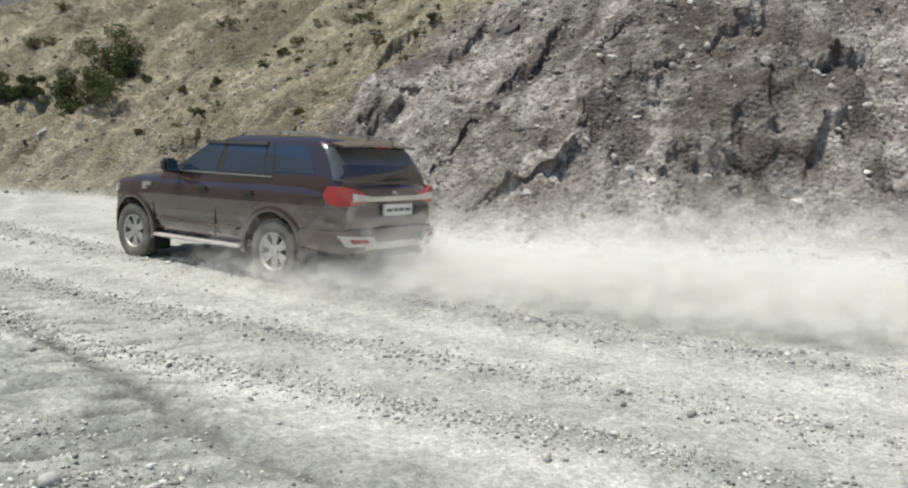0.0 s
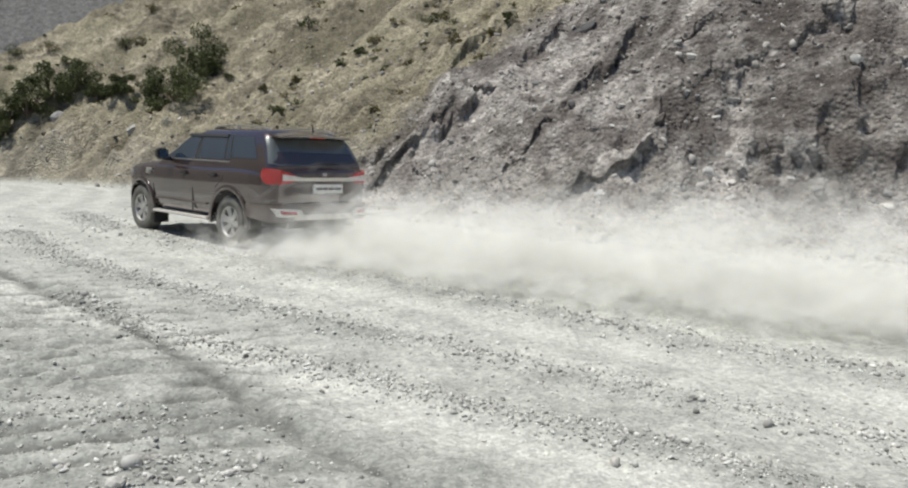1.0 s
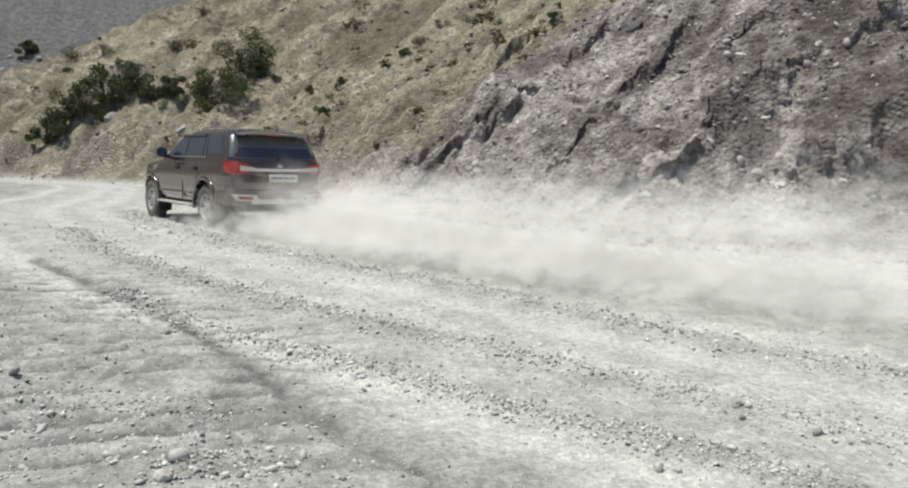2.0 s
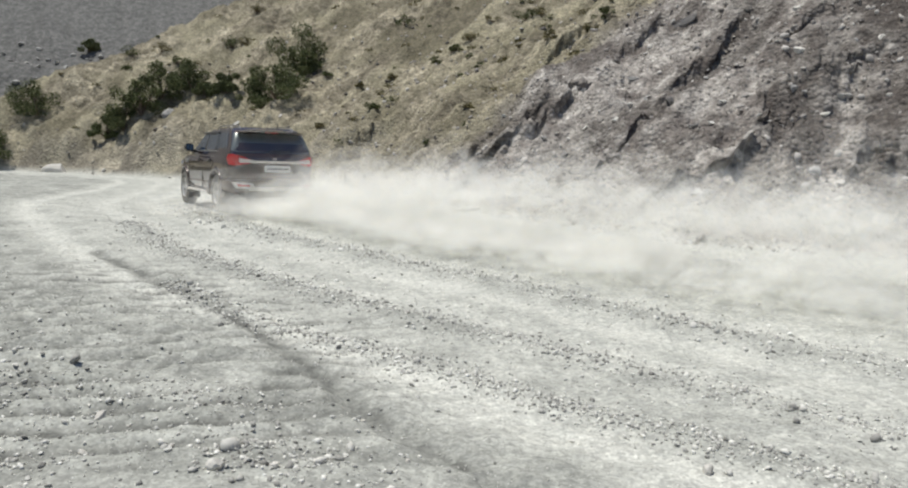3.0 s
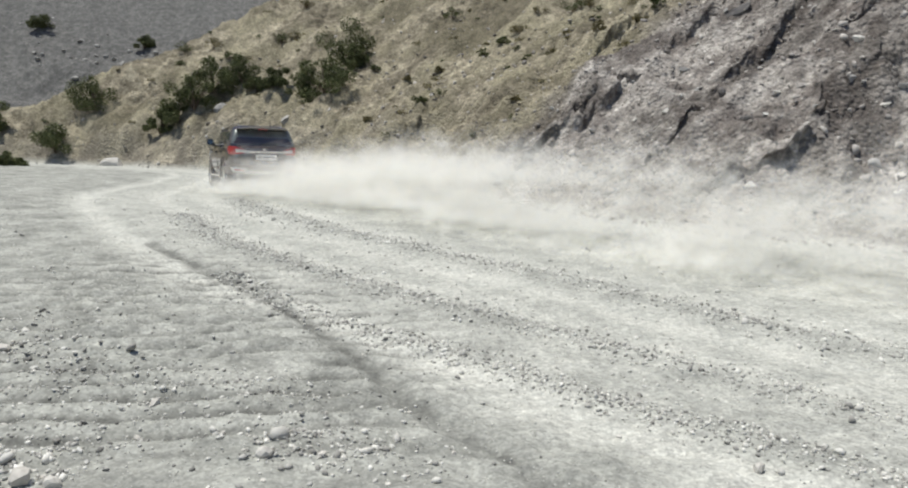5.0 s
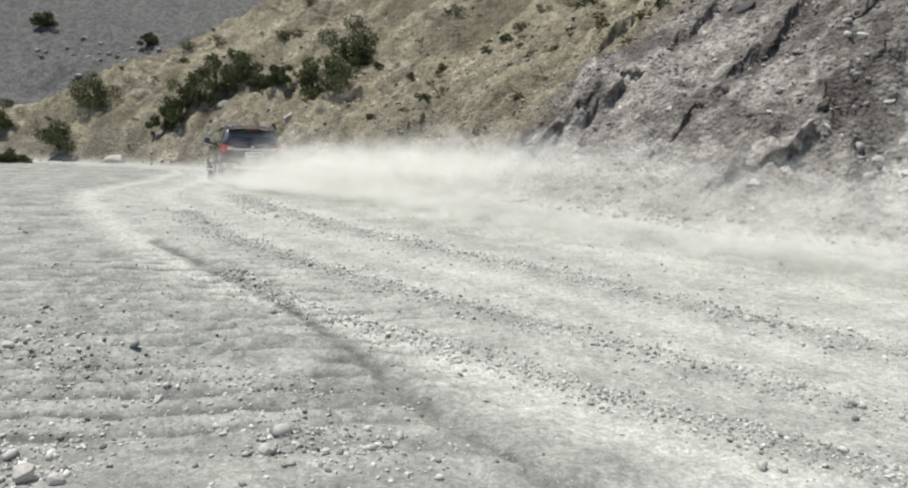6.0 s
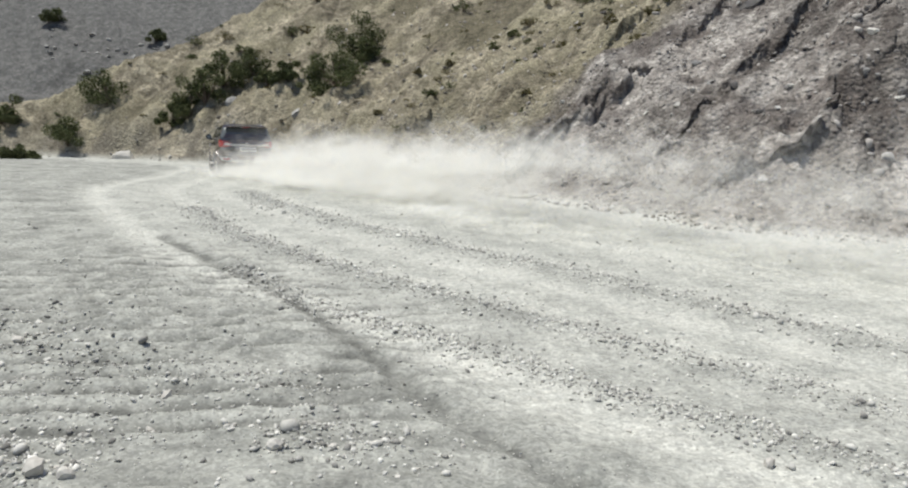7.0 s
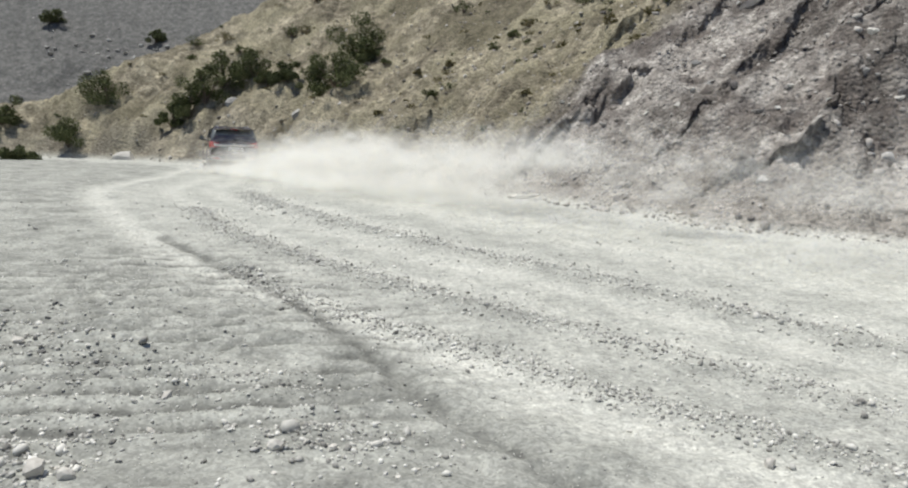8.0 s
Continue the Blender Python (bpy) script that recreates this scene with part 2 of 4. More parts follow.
    # bands of dark shale and pale wash that run down the slope
    streak = 0.5 + 0.85 * fbm(s / 1.5 + 0.12 * n + 0.5 * perlin(x / 2.2, y / 2.2, 57), n / 7.0, 1.0, 4, 58, 0.55)
    return z, dict(hill=hill, scree=scree, far=far, packed=np.clip(packed, 0, 1), turned_and_shaded=np.clip(turned_and_shaded, 0, 1), streak=np.clip(streak, 0, 1), dusty=np.clip(0.62 * smooth(3.2, 0.3, n - 1.6 * fbm(x, y, 2.2, 3, 66)) * (1 - 0.6 * left), 0, 1))


# x, y, half length, height, turn of the ledge's line
LEDGES = [(1.9, 16.4, 1.25, 0.50, 10), (3.1, 17.2, 1.0, 0.50, 52), (5.9, 16.5, 1.3, 0.55, -6), (7.0, 17.0, 1.2, 0.5, 8), (8.1, 16.5, 1.0, 0.45, 30), (4.4, 14.9, 0.9, 0.25, 0), (-4.4, 23.7, 0.9, 0.5, 40),
          (-2.9, 21.6, 1.5, 0.62, 30), (-1.2, 22.6, 1.1, 0.45, 18), (-1.74, 28.9, 0.9, 0.55, 20), (5.2, 19.0, 1.3, 0.35, 30), (0.4, 19.2, 1.3, 0.40, 35), (9.6, 15.4, 1.0, 0.35, -10), (2.5, 22.3, 1.5, 0.5, 35),
          (-9.5, 30.6, 1.0, 0.35, 40), (7.4, 19.6, 1.4, 0.45, 20), (-14.5, 35.2, 1.2, 0.4, 35), (4.3, 20.6, 1.0, 0.4, 10), (9.4, 18.6, 1.2, 0.45, 15), (6.4, 22.0, 1.3, 0.45, 25), (1.0, 25.4, 1.4, 0.45, 30)]


def overhang(x, y):
    """How far the lips of the ledges lean out over the hollows beneath them."""
    dx, dy = np.zeros_like(x), np.zeros_like(y)
    for hx, hy, r, h, turn in LEDGES:
        c, s = math.cos(radians(turn)), math.sin(radians(turn))
        u, v = (x - hx) * c + (y - hy) * s, -(x - hx) * s + (y - hy) * c
        v = v + 0.55 * perlin(x / 0.9, y / 0.9, 14) + 0.34 * perlin(x / 0.45, y / 0.45, 15) + 0.20 * perlin(x / 0.2, y / 0.2, 16)
        lip = np.exp(-(u / r) ** 2) * smooth(0.0, 0.16, v) * smooth(1.3, 0.3, v) * (0.7 + 0.5 * perlin(x / 0.4, y / 0.4, 18))
        hollow = np.exp(-(u / r) ** 2) * smooth(-0.5, -0.2, v) * smooth(0.0, -0.12, v)
        push = 0.55 * h * lip - 0.15 * h * hollow
        dx, dy = dx + push * s, dy - push * c
    return dx, dy


SHEET = {}


def sheet(x, y, key="z"):
    """Height, or another value, read off the finished sheet of ground."""
    a = math.degrees(math.atan2(x, y))
    r = math.hypot(x, y)
    i = min(max(int(np.searchsorted(SHEET["az"], a)) - 1, 0), len(SHEET["az"]) - 2)
    j = min(max(int(np.searchsorted(SHEET["r"], r)) - 1, 0), len(SHEET["r"]) - 2)
    u = (a - SHEET["az"][i]) / (SHEET["az"][i + 1] - SHEET["az"][i])
    v = min(max((r - SHEET["r"][j]) / (SHEET["r"][j + 1] - SHEET["r"][j]), 0), 1)
    g = SHEET[key]
    return float((g[j, i] * (1 - u) + g[j, i + 1] * u) * (1 - v) + (g[j + 1, i] * (1 - u) + g[j + 1, i + 1] * u) * v)


def height(x, y):
    return sheet(x, y)


def build_ground():
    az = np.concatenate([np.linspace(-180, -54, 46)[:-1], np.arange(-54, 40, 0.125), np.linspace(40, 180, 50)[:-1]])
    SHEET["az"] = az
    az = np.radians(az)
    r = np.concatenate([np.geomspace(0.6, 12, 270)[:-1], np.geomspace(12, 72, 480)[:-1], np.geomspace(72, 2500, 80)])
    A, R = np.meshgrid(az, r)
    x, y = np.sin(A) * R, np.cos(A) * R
    z, zones = ground(x, y)
    SHEET.update(r=r, z=z, **zones)
    rows, cols = x.shape
    idx = np.arange(rows * cols).reshape(rows, cols)
    nxt = np.roll(idx, -1, axis=1)
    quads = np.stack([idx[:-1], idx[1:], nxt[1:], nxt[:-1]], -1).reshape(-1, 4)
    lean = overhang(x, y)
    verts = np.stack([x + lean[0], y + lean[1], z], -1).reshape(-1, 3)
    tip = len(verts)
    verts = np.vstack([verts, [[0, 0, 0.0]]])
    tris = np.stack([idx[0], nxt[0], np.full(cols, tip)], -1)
    me = bpy.data.meshes.new("ground")
    me.vertices.add(len(verts))
    me.vertices.foreach_set("co", verts.astype(np.float32).ravel())
    loops = np.concatenate([quads[:, ::-1].ravel(), tris[:, ::-1].ravel()])
    me.loops.add(len(loops))
    me.loops.foreach_set("vertex_index", loops.astype(np.int32))
    me.polygons.add(len(quads) + len(tris))
    starts = np.concatenate([np.arange(len(quads)) * 4, len(quads) * 4 + np.arange(len(tris)) * 3])
    me.polygons.foreach_set("loop_start", starts.astype(np.int32))
    me.update(calc_edges=True)
    for key, values in zones.items():
        at = me.attributes.new(key, "FLOAT", "POINT")
        at.data.foreach_set("value", np.append(values.ravel(), 0).astype(np.float32))
    me.shade_smooth()
    me.materials.append(EARTH)
    return tagged(new("ground", me), "pale dusty gravel mountain road below an eroded earth and scree slope", "ground", kind="structure")


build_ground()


# ---------------------------------------------------------------- building helpers
def part(name, bm, material, parent, label="", sharp=35):
    """Links a bmesh as one mesh object under a thing or a part."""
    bmesh.ops.recalc_face_normals(bm, faces=bm.faces)
    for f in bm.faces:
        f.smooth = True
    for e in bm.edges:
        if len(e.link_faces) == 2 and e.calc_face_angle(0) > radians(sharp):
            e.smooth = False
    me = bpy.data.meshes.new(name)
    bm.to_mesh(me)
    bm.free()
    me.materials.append(material)
    ob = new(name, me)
    ob.parent = parent
    return tagged(ob, label)


def box(bm, x0, x1, y0, y1, z0, z1, bevel=0.0):
    got = bmesh.ops.create_cube(bm, size=1, matrix=Matrix.Translation(((x0 + x1) / 2, (y0 + y1) / 2, (z0 + z1) / 2)) @ Matrix.Diagonal((abs(x1 - x0), abs(y1 - y0), abs(z1 - z0), 1)))
    if bevel:
        es = {e for v in got["verts"] for e in v.link_edges}
        bmesh.ops.bevel(bm, geom=list(es), offset=bevel, segments=2, affect="EDGES")
    return bm


def loft(bm, rings, cap=True):
    """Skins closed rings of equal count."""
    vs = [[bm.verts.new(p) for p in ring] for ring in rings]
    k = len(vs[0])
    for a, b in zip(vs[:-1], vs[1:]):
        for i in range(k):
            bm.faces.new((a[i], a[(i + 1) % k], b[(i + 1) % k], b[i]))
    if cap:
        bm.faces.new(vs[0])
        bm.faces.new(vs[-1])
    return bm


def slab(bm, outline, inward, depth):
    """A plate: an outline of points, given thickness along a vector."""
    a = [bm.verts.new(p) for p in outline]
    b = [bm.verts.new(Vector(p) + Vector(inward) * depth) for p in outline]
    bm.faces.new(a)
    bm.faces.new(b[::-1])
    for i in range(len(a)):
        j = (i + 1) % len(a)
        bm.faces.new((a[i], b[i], b[j], a[j]))
    return bm


def band(bm, path, lows, highs, proud=0.012, deep=0.03):
    """A strip along a plan path (x, y), outward on its right side, between two heights."""
    p = [Vector((q[0], q[1])) for q in path]
    rings = []
    for i, q in enumerate(p):
        t = (p[min(i + 1, len(p) - 1)] - p[max(i - 1, 0)]).normalized()
        o = Vector((t.y, -t.x))
        a, b = q + o * proud, q - o * deep
        lo, hi = lows[i], highs[i]
        mid = (lo + hi) / 2
        a2 = q + o * proud * 1.25
        rings.append([(b.x, b.y, lo), (a.x, a.y, lo), (a2.x, a2.y, mid), (a.x, a.y, hi), (b.x, b.y, hi)])
    return loft(bm, rings)


def lathe(bm, profile, segments=40, axis="x"):
    """Turns a profile of (along, radius) about the x axis."""
    rings = []
    for i in range(segments):
        a = 2 * math.pi * i / segments
        rings.append([(u, r * math.cos(a), r * math.sin(a)) for u, r in profile])
    vs = [[bm.verts.new(p) for p in ring] for ring in rings]
    for i in range(segments):
        a, b = vs[i], vs[(i + 1) % segments]
        for k in range(len(profile) - 1):
            bm.faces.new((a[k], a[k + 1], b[k + 1], b[k]))
    return bm


def cut(bm, cutters):
    """Takes solids out of a solid."""
    me = bpy.data.meshes.new("body")
    bm.to_mesh(me)
    bm.free()
    ob = new("body", me)
    gone = []
    for c in cutters:
        cm = bpy.data.meshes.new("cutter")
        c.to_mesh(cm)
        c.free()
        co = new("cutter", cm)
        mod = ob.modifiers.new("cut", "BOOLEAN")
        mod.object, mod.operation, mod.solver = co, "DIFFERENCE", "EXACT"
        gone.append(co)
    dg = bpy.context.evaluated_depsgraph_get()
    out = bmesh.new()
    out.from_mesh(ob.evaluated_get(dg).to_mesh())
    for o in (ob, *gone):
        bpy.data.objects.remove(o)
    return out


# ---------------------------------------------------------------- the car
PAINT = plain("brown_car_paint", (0.046, 0.025, 0.021), 0.24, 0.35, 1.0, dust=0.04, scale=9, vary=0.06)
LOWER = plain("dusty_lower_paint", (0.085, 0.055, 0.045), 0.5, 0.1, 0.3, dust=0.38, scale=9, vary=0.08)
PAINT.node_tree.nodes["Principled BSDF"].inputs["Coat IOR"].default_value = 2.0
BLACK = plain("black_plastic", (0.016, 0.016, 0.017), 0.5, dust=0.07, scale=14, vary=0.1)
DEEP = plain("wheel_well_black", (0.02, 0.019, 0.018), 0.9, dust=0.12, scale=14)
GLASS = plain("tinted_glass", (0.05, 0.075, 0.11), 0.05, 0.45, 1.0, scale=2, vary=0.2)
for key in ("IOR", "Coat IOR"):
    GLASS.node_tree.nodes["Principled BSDF"].inputs[key].default_value = 1.6
REAR_GLASS = plain("dusty_rear_glass", (0.10, 0.12, 0.12), 0.09, 0.4, 1.0, dust=0.20, scale=5, vary=0.4)
CHROME = plain("satin_chrome", (0.62, 0.60, 0.57), 0.25, 0.85, dust=0.18, scale=12)
SILVER = plain("dusty_silver_plastic", (0.66, 0.63, 0.58), 0.45, 0.1, dust=0.2, scale=12)
RED = plain("red_lamp_glass", (0.42, 0.006, 0.009), 0.12, 0.0, 0.9, dust=0.06, scale=12)
CLEAR = plain("clear_lamp_glass", (0.66, 0.62, 0.58), 0.15, 0.0, 0.8, dust=0.1, scale=20)
TYRE = plain("dusty_tyre_rubber", (0.05, 0.048, 0.045), 0.9, dust=0.45, bump=0.4, scale=30)
ALLOY = plain("dusty_alloy", (0.55, 0.54, 0.52), 0.35, 0.6, dust=0.32, scale=12)
PLATE = plain("white_plate", (0.78, 0.77, 0.73), 0.5, dust=0.12, scale=20)
INK = plain("plate_ink", (0.05, 0.05, 0.05), 0.6, dust=0.15, scale=30)

WHEEL_R, AXLE, TRACK = 0.388, 1.425, 0.79
SECTIONS = [  # y, half width, underside, shoulder, crown of the top
    (2.21, 0.46, 0.52, 0.82, 0.84), (2.16, 0.62, 0.46, 0.95, 0.99), (2.05, 0.755, 0.42, 1.05, 1.10), (1.86, 0.87, 0.40, 1.11, 1.16),
    (1.425, 0.92, 0.40, 1.16, 1.23), (0.9, 0.93, 0.40, 1.19, 1.27), (0.3, 0.93, 0.40, 1.195, 1.26), (-0.6, 0.93, 0.40, 1.20, 1.26), (-1.425, 0.935, 0.40, 1.215, 1.26),
    (-1.95, 0.925, 0.42, 1.22, 1.26), (-2.25, 0.895, 0.46, 1.22, 1.26), (-2.42, 0.85, 0.50, 1.21, 1.24), (-2.50, 0.79, 0.56, 1.18, 1.20), (-2.53, 0.70, 0.62, 1.12, 1.13)]


def section(y):
    ys = [-q[0] for q in SECTIONS]
    return [float(np.interp(-y, ys, [q[k] for q in SECTIONS])) for k in range(1, 5)]


def body_ring(y):
    hw, zb, zs, zc = section(y)
    half = [(0.0, zb), (0.75 * hw, zb), (0.90 * hw, zb + 0.03), (0.965 * hw, zb + 0.12), (0.985 * hw, zb + 0.24), (0.995 * hw, zb + 0.36),
            (1.0 * hw, zs - 0.26), (0.995 * hw, zs - 0.16), (0.975 * hw, zs - 0.07), (0.93 * hw, zs - 0.015), (0.86 * hw, zs + 0.3 * (zc - zs)), (0.55 * hw, zs + 0.8 * (zc - zs)), (0.0, zc)]
    return [(x, y, z) for x, z in half] + [(-x, y, z) for x, z in half[-2:0:-1]]


CABIN = [  # height, front, rear, half width, corner
    (1.10, 1.02, -2.40, 0.885, 0.13), (1.20, 0.92, -2.42, 0.875, 0.13), (1.32, 0.68, -2.39, 0.85, 0.13), (1.46, 0.37, -2.32, 0.81, 0.14), (1.58, 0.12, -2.24, 0.775, 0.14),
    (1.67, -0.09, -2.17, 0.745, 0.15), (1.735, -0.27, -2.10, 0.705, 0.17), (1.775, -0.44, -2.0, 0.63, 0.2), (1.80, -0.64, -1.8, 0.46, 0.22)]


def cabin(z):
    zs = [q[0] for q in CABIN]
    return [float(np.interp(z, zs, [q[k] for q in CABIN])) for k in range(1, 5)]


def cabin_ring(z):
    y1, y0, hw, c = cabin(z)
    out = []
    for cx, cy, start in ((hw - c, y1 - c, 0), (-(hw - c), y1 - c, 90), (-(hw - c), y0 + c, 180), (hw - c, y0 + c, 270)):
        for i in range(7):
            a = radians(start + 15 * i)
            out.append((cx + c * math.cos(a), cy + c * math.sin(a), z))
    return out


def side_glass(outline, side, proud=0.008):
    """A pane on the cabin's flank; the outline is in (y, z)."""
    bm = bmesh.new()
    # rows between the pane's lower and upper edge follow the flank's lean
    rings = []
    lo, hi = outline
    for k in range(7):
        u = k / 6
        y_a, y_b = lo[0] + (hi[0] - lo[0]) * u, lo[1] + (hi[1] - lo[1]) * u
        z = lo[2] + (hi[2] - lo[2]) * u
        x = cabin(z)[2] + proud
        rings.append([(side * x, y_a, z), (side * x, y_b, z), (side * (x - 0.03), y_b, z), (side * (x - 0.03), y_a, z)])
    return loft(bm, rings)


def rear_glass(z0, z1, reach, proud, dip=0.0):
    """The tailgate's pane: follows the cabin's tail and wraps round its corners by an angle."""
    rings = []
    for k in range(7):
        z = z0 + (z1 - z0) * k / 6
        _, y0, hw, c = cabin(z)
        plan = [(-1, radians(270 - reach + reach * q / 5)) for q in range(6)] + [(1, radians(270 + reach * q / 5)) for q in range(6)]
        outer, inner = [], []
        for sgn, a in plan:
            for ring, r in ((outer, c + proud), (inner, c - 0.03)):
                ring.append((sgn * (hw - c) + r * math.cos(a), y0 + c + r * math.sin(a), z - dip * (1 - k / 6) * (1 - abs(math.cos(a)))))
        rings.append(outer + inner[::-1])
    return loft(bmesh.new(), rings)


def wheel(parent, x, y, side):
    w = new("wheel")
    w.parent = parent
    w.matrix_basis = pose(x, y, WHEEL_R)
    R = WHEEL_R
    bm = bmesh.new()
    lathe(bm, [(-0.11, 0.235), (-0.125, 0.26), (-0.13, 0.32), (-0.118, R - 0.02), (-0.09, R - 0.003), (-0.03, R), (0.03, R), (0.09, R - 0.003), (0.118, R - 0.02), (0.13, 0.32), (0.125, 0.26), (0.11, 0.235), (0.0, 0.225), (-0.11, 0.235)], 44)
    for i in range(44):  # tread blocks
        a = 2 * math.pi * i / 44
        for u in (-0.075, 0.0, 0.075):
            m = Matrix.Rotation(a + u * 1.2, 4, "X") @ Matrix.Translation((u, 0, R - 0.002)) @ Matrix.Diagonal((0.05, 0.032, 0.014, 1))
            bmesh.ops.create_cube(bm, size=1, matrix=m)
    part("tyre", bm, TYRE, w)
    bm = bmesh.new()
    s = side
    lathe(bm, [(s * 0.105, 0.238), (s * 0.118, 0.232), (s * 0.10, 0.215), (s * -0.02, 0.205), (s * -0.09, 0.23)], 36)
    for i in range(6):  # six double spokes
        for off in (-0.17, 0.17):
            a = 2 * math.pi * i / 6 + off
            prof = [(0.03, 0.05), (0.10, 0.026), (0.17, 0.024), (0.222, 0.038)]
            rings = []
            for r, wd in prof:
                d = s * (0.095 - 0.02 * (1 - r / 0.222))
                ring = [(d, -wd, r), (d, wd, r), (d - s * 0.035, wd * 0.8, r), (d - s * 0.035, -wd * 0.8, r)]
                rings.append([tuple(Matrix.Rotation(a, 3, "X") @ Vector(p)) for p in ring])
            loft(bm, rings)
    part("rim", bm, ALLOY, w, "dusty silver alloy rim with split spokes")
    bm = bmesh.new()
    lathe(bm, [(s * 0.10, 0.0), (s * 0.102, 0.03), (s * 0.09, 0.052), (s * 0.06, 0.055)], 24)
    part("hub_cap", bm, ALLOY, w)
    bm = bmesh.new()
    lathe(bm, [(s * 0.02, 0.0), (s * 0.02, 0.15), (s * 0.0, 0.15), (s * 0.0, 0.0)], 30)
    part("brake_disc", bm, DEEP, w)
    return w


def build_car():
    car = tagged(new("car"), "brown metallic off-road car covered in road dust, driving away", "car")
    stations = sorted({q[0] for q in SECTIONS} | set(np.linspace(2.3, -2.48, 44).round(3)), reverse=True)
    bm = loft(bmesh.new(), [body_ring(y) for y in stations])
    cutters = []
    for y in (AXLE, -AXLE):
        for side in (-1, 1):
            c = bmesh.new()
            bmesh.ops.create_cone(c, cap_ends=True, segments=40, radius1=0.468, radius2=0.468, depth=0.42, matrix=Matrix.Translation((side * 0.82, y, 0.405)) @ Matrix.Rotation(radians(90), 4, "Y"))
            cutters.append(c)
    body = part("body", cut(bm, cutters), PAINT, car, sharp=28)
    bm = loft(bmesh.new(), [cabin_ring(z) for z in (1.10, 1.16, 1.20, 1.26, 1.32, 1.39, 1.46, 1.52, 1.58, 1.625, 1.67, 1.705, 1.735, 1.757, 1.775, 1.79, 1.80)])
    part("cabin", bm, PAINT, car, "brown metallic cabin shell and roof", sharp=50)

    # wheel arches: flared lips
    for y in (AXLE, -AXLE):
        for side in (-1, 1):
            rings = []
            for k in range(23):
                a = radians(-8 + 196 * k / 22)
                ring = []
                for r, x in ((0.462, -0.04), (0.466, 0.014), (0.50, 0.020), (0.535, 0.010), (0.54, -0.04)):
                    x = x + section(y + r * math.cos(a))[0]
                    ring.append((side * x, y + r * math.cos(a), 0.405 + r * math.sin(a)))
                rings.append(ring)
            part("wheel_arch", loft(bmesh.new(), rings), PAINT, car)
    # panes
    for side in (-1, 1):
        for lo, hi in (((0.56, -0.32, 1.295), (-0.08, -0.37, 1.675)), ((-0.45, -1.20, 1.315), (-0.44, -1.13, 1.685)), ((-1.40, -2.06, 1.35), (-1.30, -1.84, 1.675))):
            part("side_window", side_glass((lo, hi), side), GLASS, car, "dark tinted side window")
        part("quarter_pane", side_glass(((-1.25, -1.36, 1.325), (-1.18, -1.27, 1.685)), side), GLASS, car)
        # black pillars, dark visor over the door windows, bright waist line
        part("pillar", side_glass(((-0.31, -0.46, 1.30), (-0.36, -0.45, 1.69)), side, 0.004), BLACK, car)
        part("pillar", side_glass(((-1.19, -1.26, 1.32), (-1.12, -1.19, 1.69)), side, 0.004), BLACK, car)
        part("pillar", side_glass(((-1.35, -1.41, 1.33), (-1.26, -1.31, 1.69)), side, 0.004), BLACK, car)
        for y0, y1 in ((-0.02, -0.39), (-0.43, -1.16)):
            part("window_visor", side_glass(((y0 + 0.06, y1, 1.655), (y0, y1, 1.70)), side, 0.026), BLACK, car, "black rain visor over the door windows")
        part("waist_strip", side_glass(((0.62, -1.36, 1.275), (0.60, -1.36, 1.292)), side, 0.014), CHROME, car, "thin chrome strip under the windows")
        # roof rail on three feet
        bm = bmesh.new()
        rings = [[(side * (0.56 + dx), y, z + dz) for dx, dz in ((-0.018, -0.012), (0.018, -0.012), (0.018, 0.012), (-0.018, 0.012))]
                 for y, z in ((-0.42, 1.77), (-0.54, 1.82), (-0.9, 1.835), (-1.5, 1.83), (-1.88, 1.80), (-2.0, 1.76))]
        loft(bm, rings)
        box(bm, side * 0.548, side * 0.572, -1.16, -1.10, 1.76, 1.835)
        part("roof_rail", bm, CHROME, car, "silver roof rail")
        # mirror
        bm = bmesh.new()
        box(bm, side * 0.93, side * 1.12, 0.36, 0.51, 1.26, 1.44, 0.035)
        box(bm, side * 0.86, side * 0.98, 0.40, 0.47, 1.24, 1.30, 0.012)
        mirror = part("side_mirror", bm, BLACK, car, "black side mirror")
        bm = bmesh.new()
        box(bm, side * 0.95, side * 1.10, 0.352, 0.359, 1.285, 1.415, 0.002)
        part("mirror_glass", bm, GLASS, mirror)
        # door handles, seams and moulding
        for y in (-0.22, -1.10):
            bm = bmesh.new()
            box(bm, side * 0.925, side * 0.965, y, y + 0.2, 1.055, 1.085, 0.008)
            box(bm, side * 0.92, side * 0.938, y + 0.03, y + 0.15, 1.035, 1.11, 0.006)
            part("door_handle", bm, BLACK, car, "dark door handle")
        for pts in (((0.90, 1.12), (0.93, 0.80), (0.86, 0.50)), ((-0.37, 1.13), (-0.38, 0.8), (-0.38, 0.47)), ((-1.30, 1.14), (-1.26, 1.02), (-1.06, 0.88))):
            bm = bmesh.new()
            rings = []
            for y, z in pts:
                x = section(y)[0] * (0.997 if z < 1.05 else 0.97) + 0.006
                rings.append([(side * x, y - 0.004, z), (side * x, y + 0.004, z), (side * (x - 0.02), y + 0.004, z), (side * (x - 0.02), y - 0.004, z)])
            part("door_seam", loft(bm, rings), DEEP, car)
        bm = bmesh.new()
        box(bm, side * 0.91, side * 0.947, -0.82, 0.84, 0.60, 0.63, 0.008)
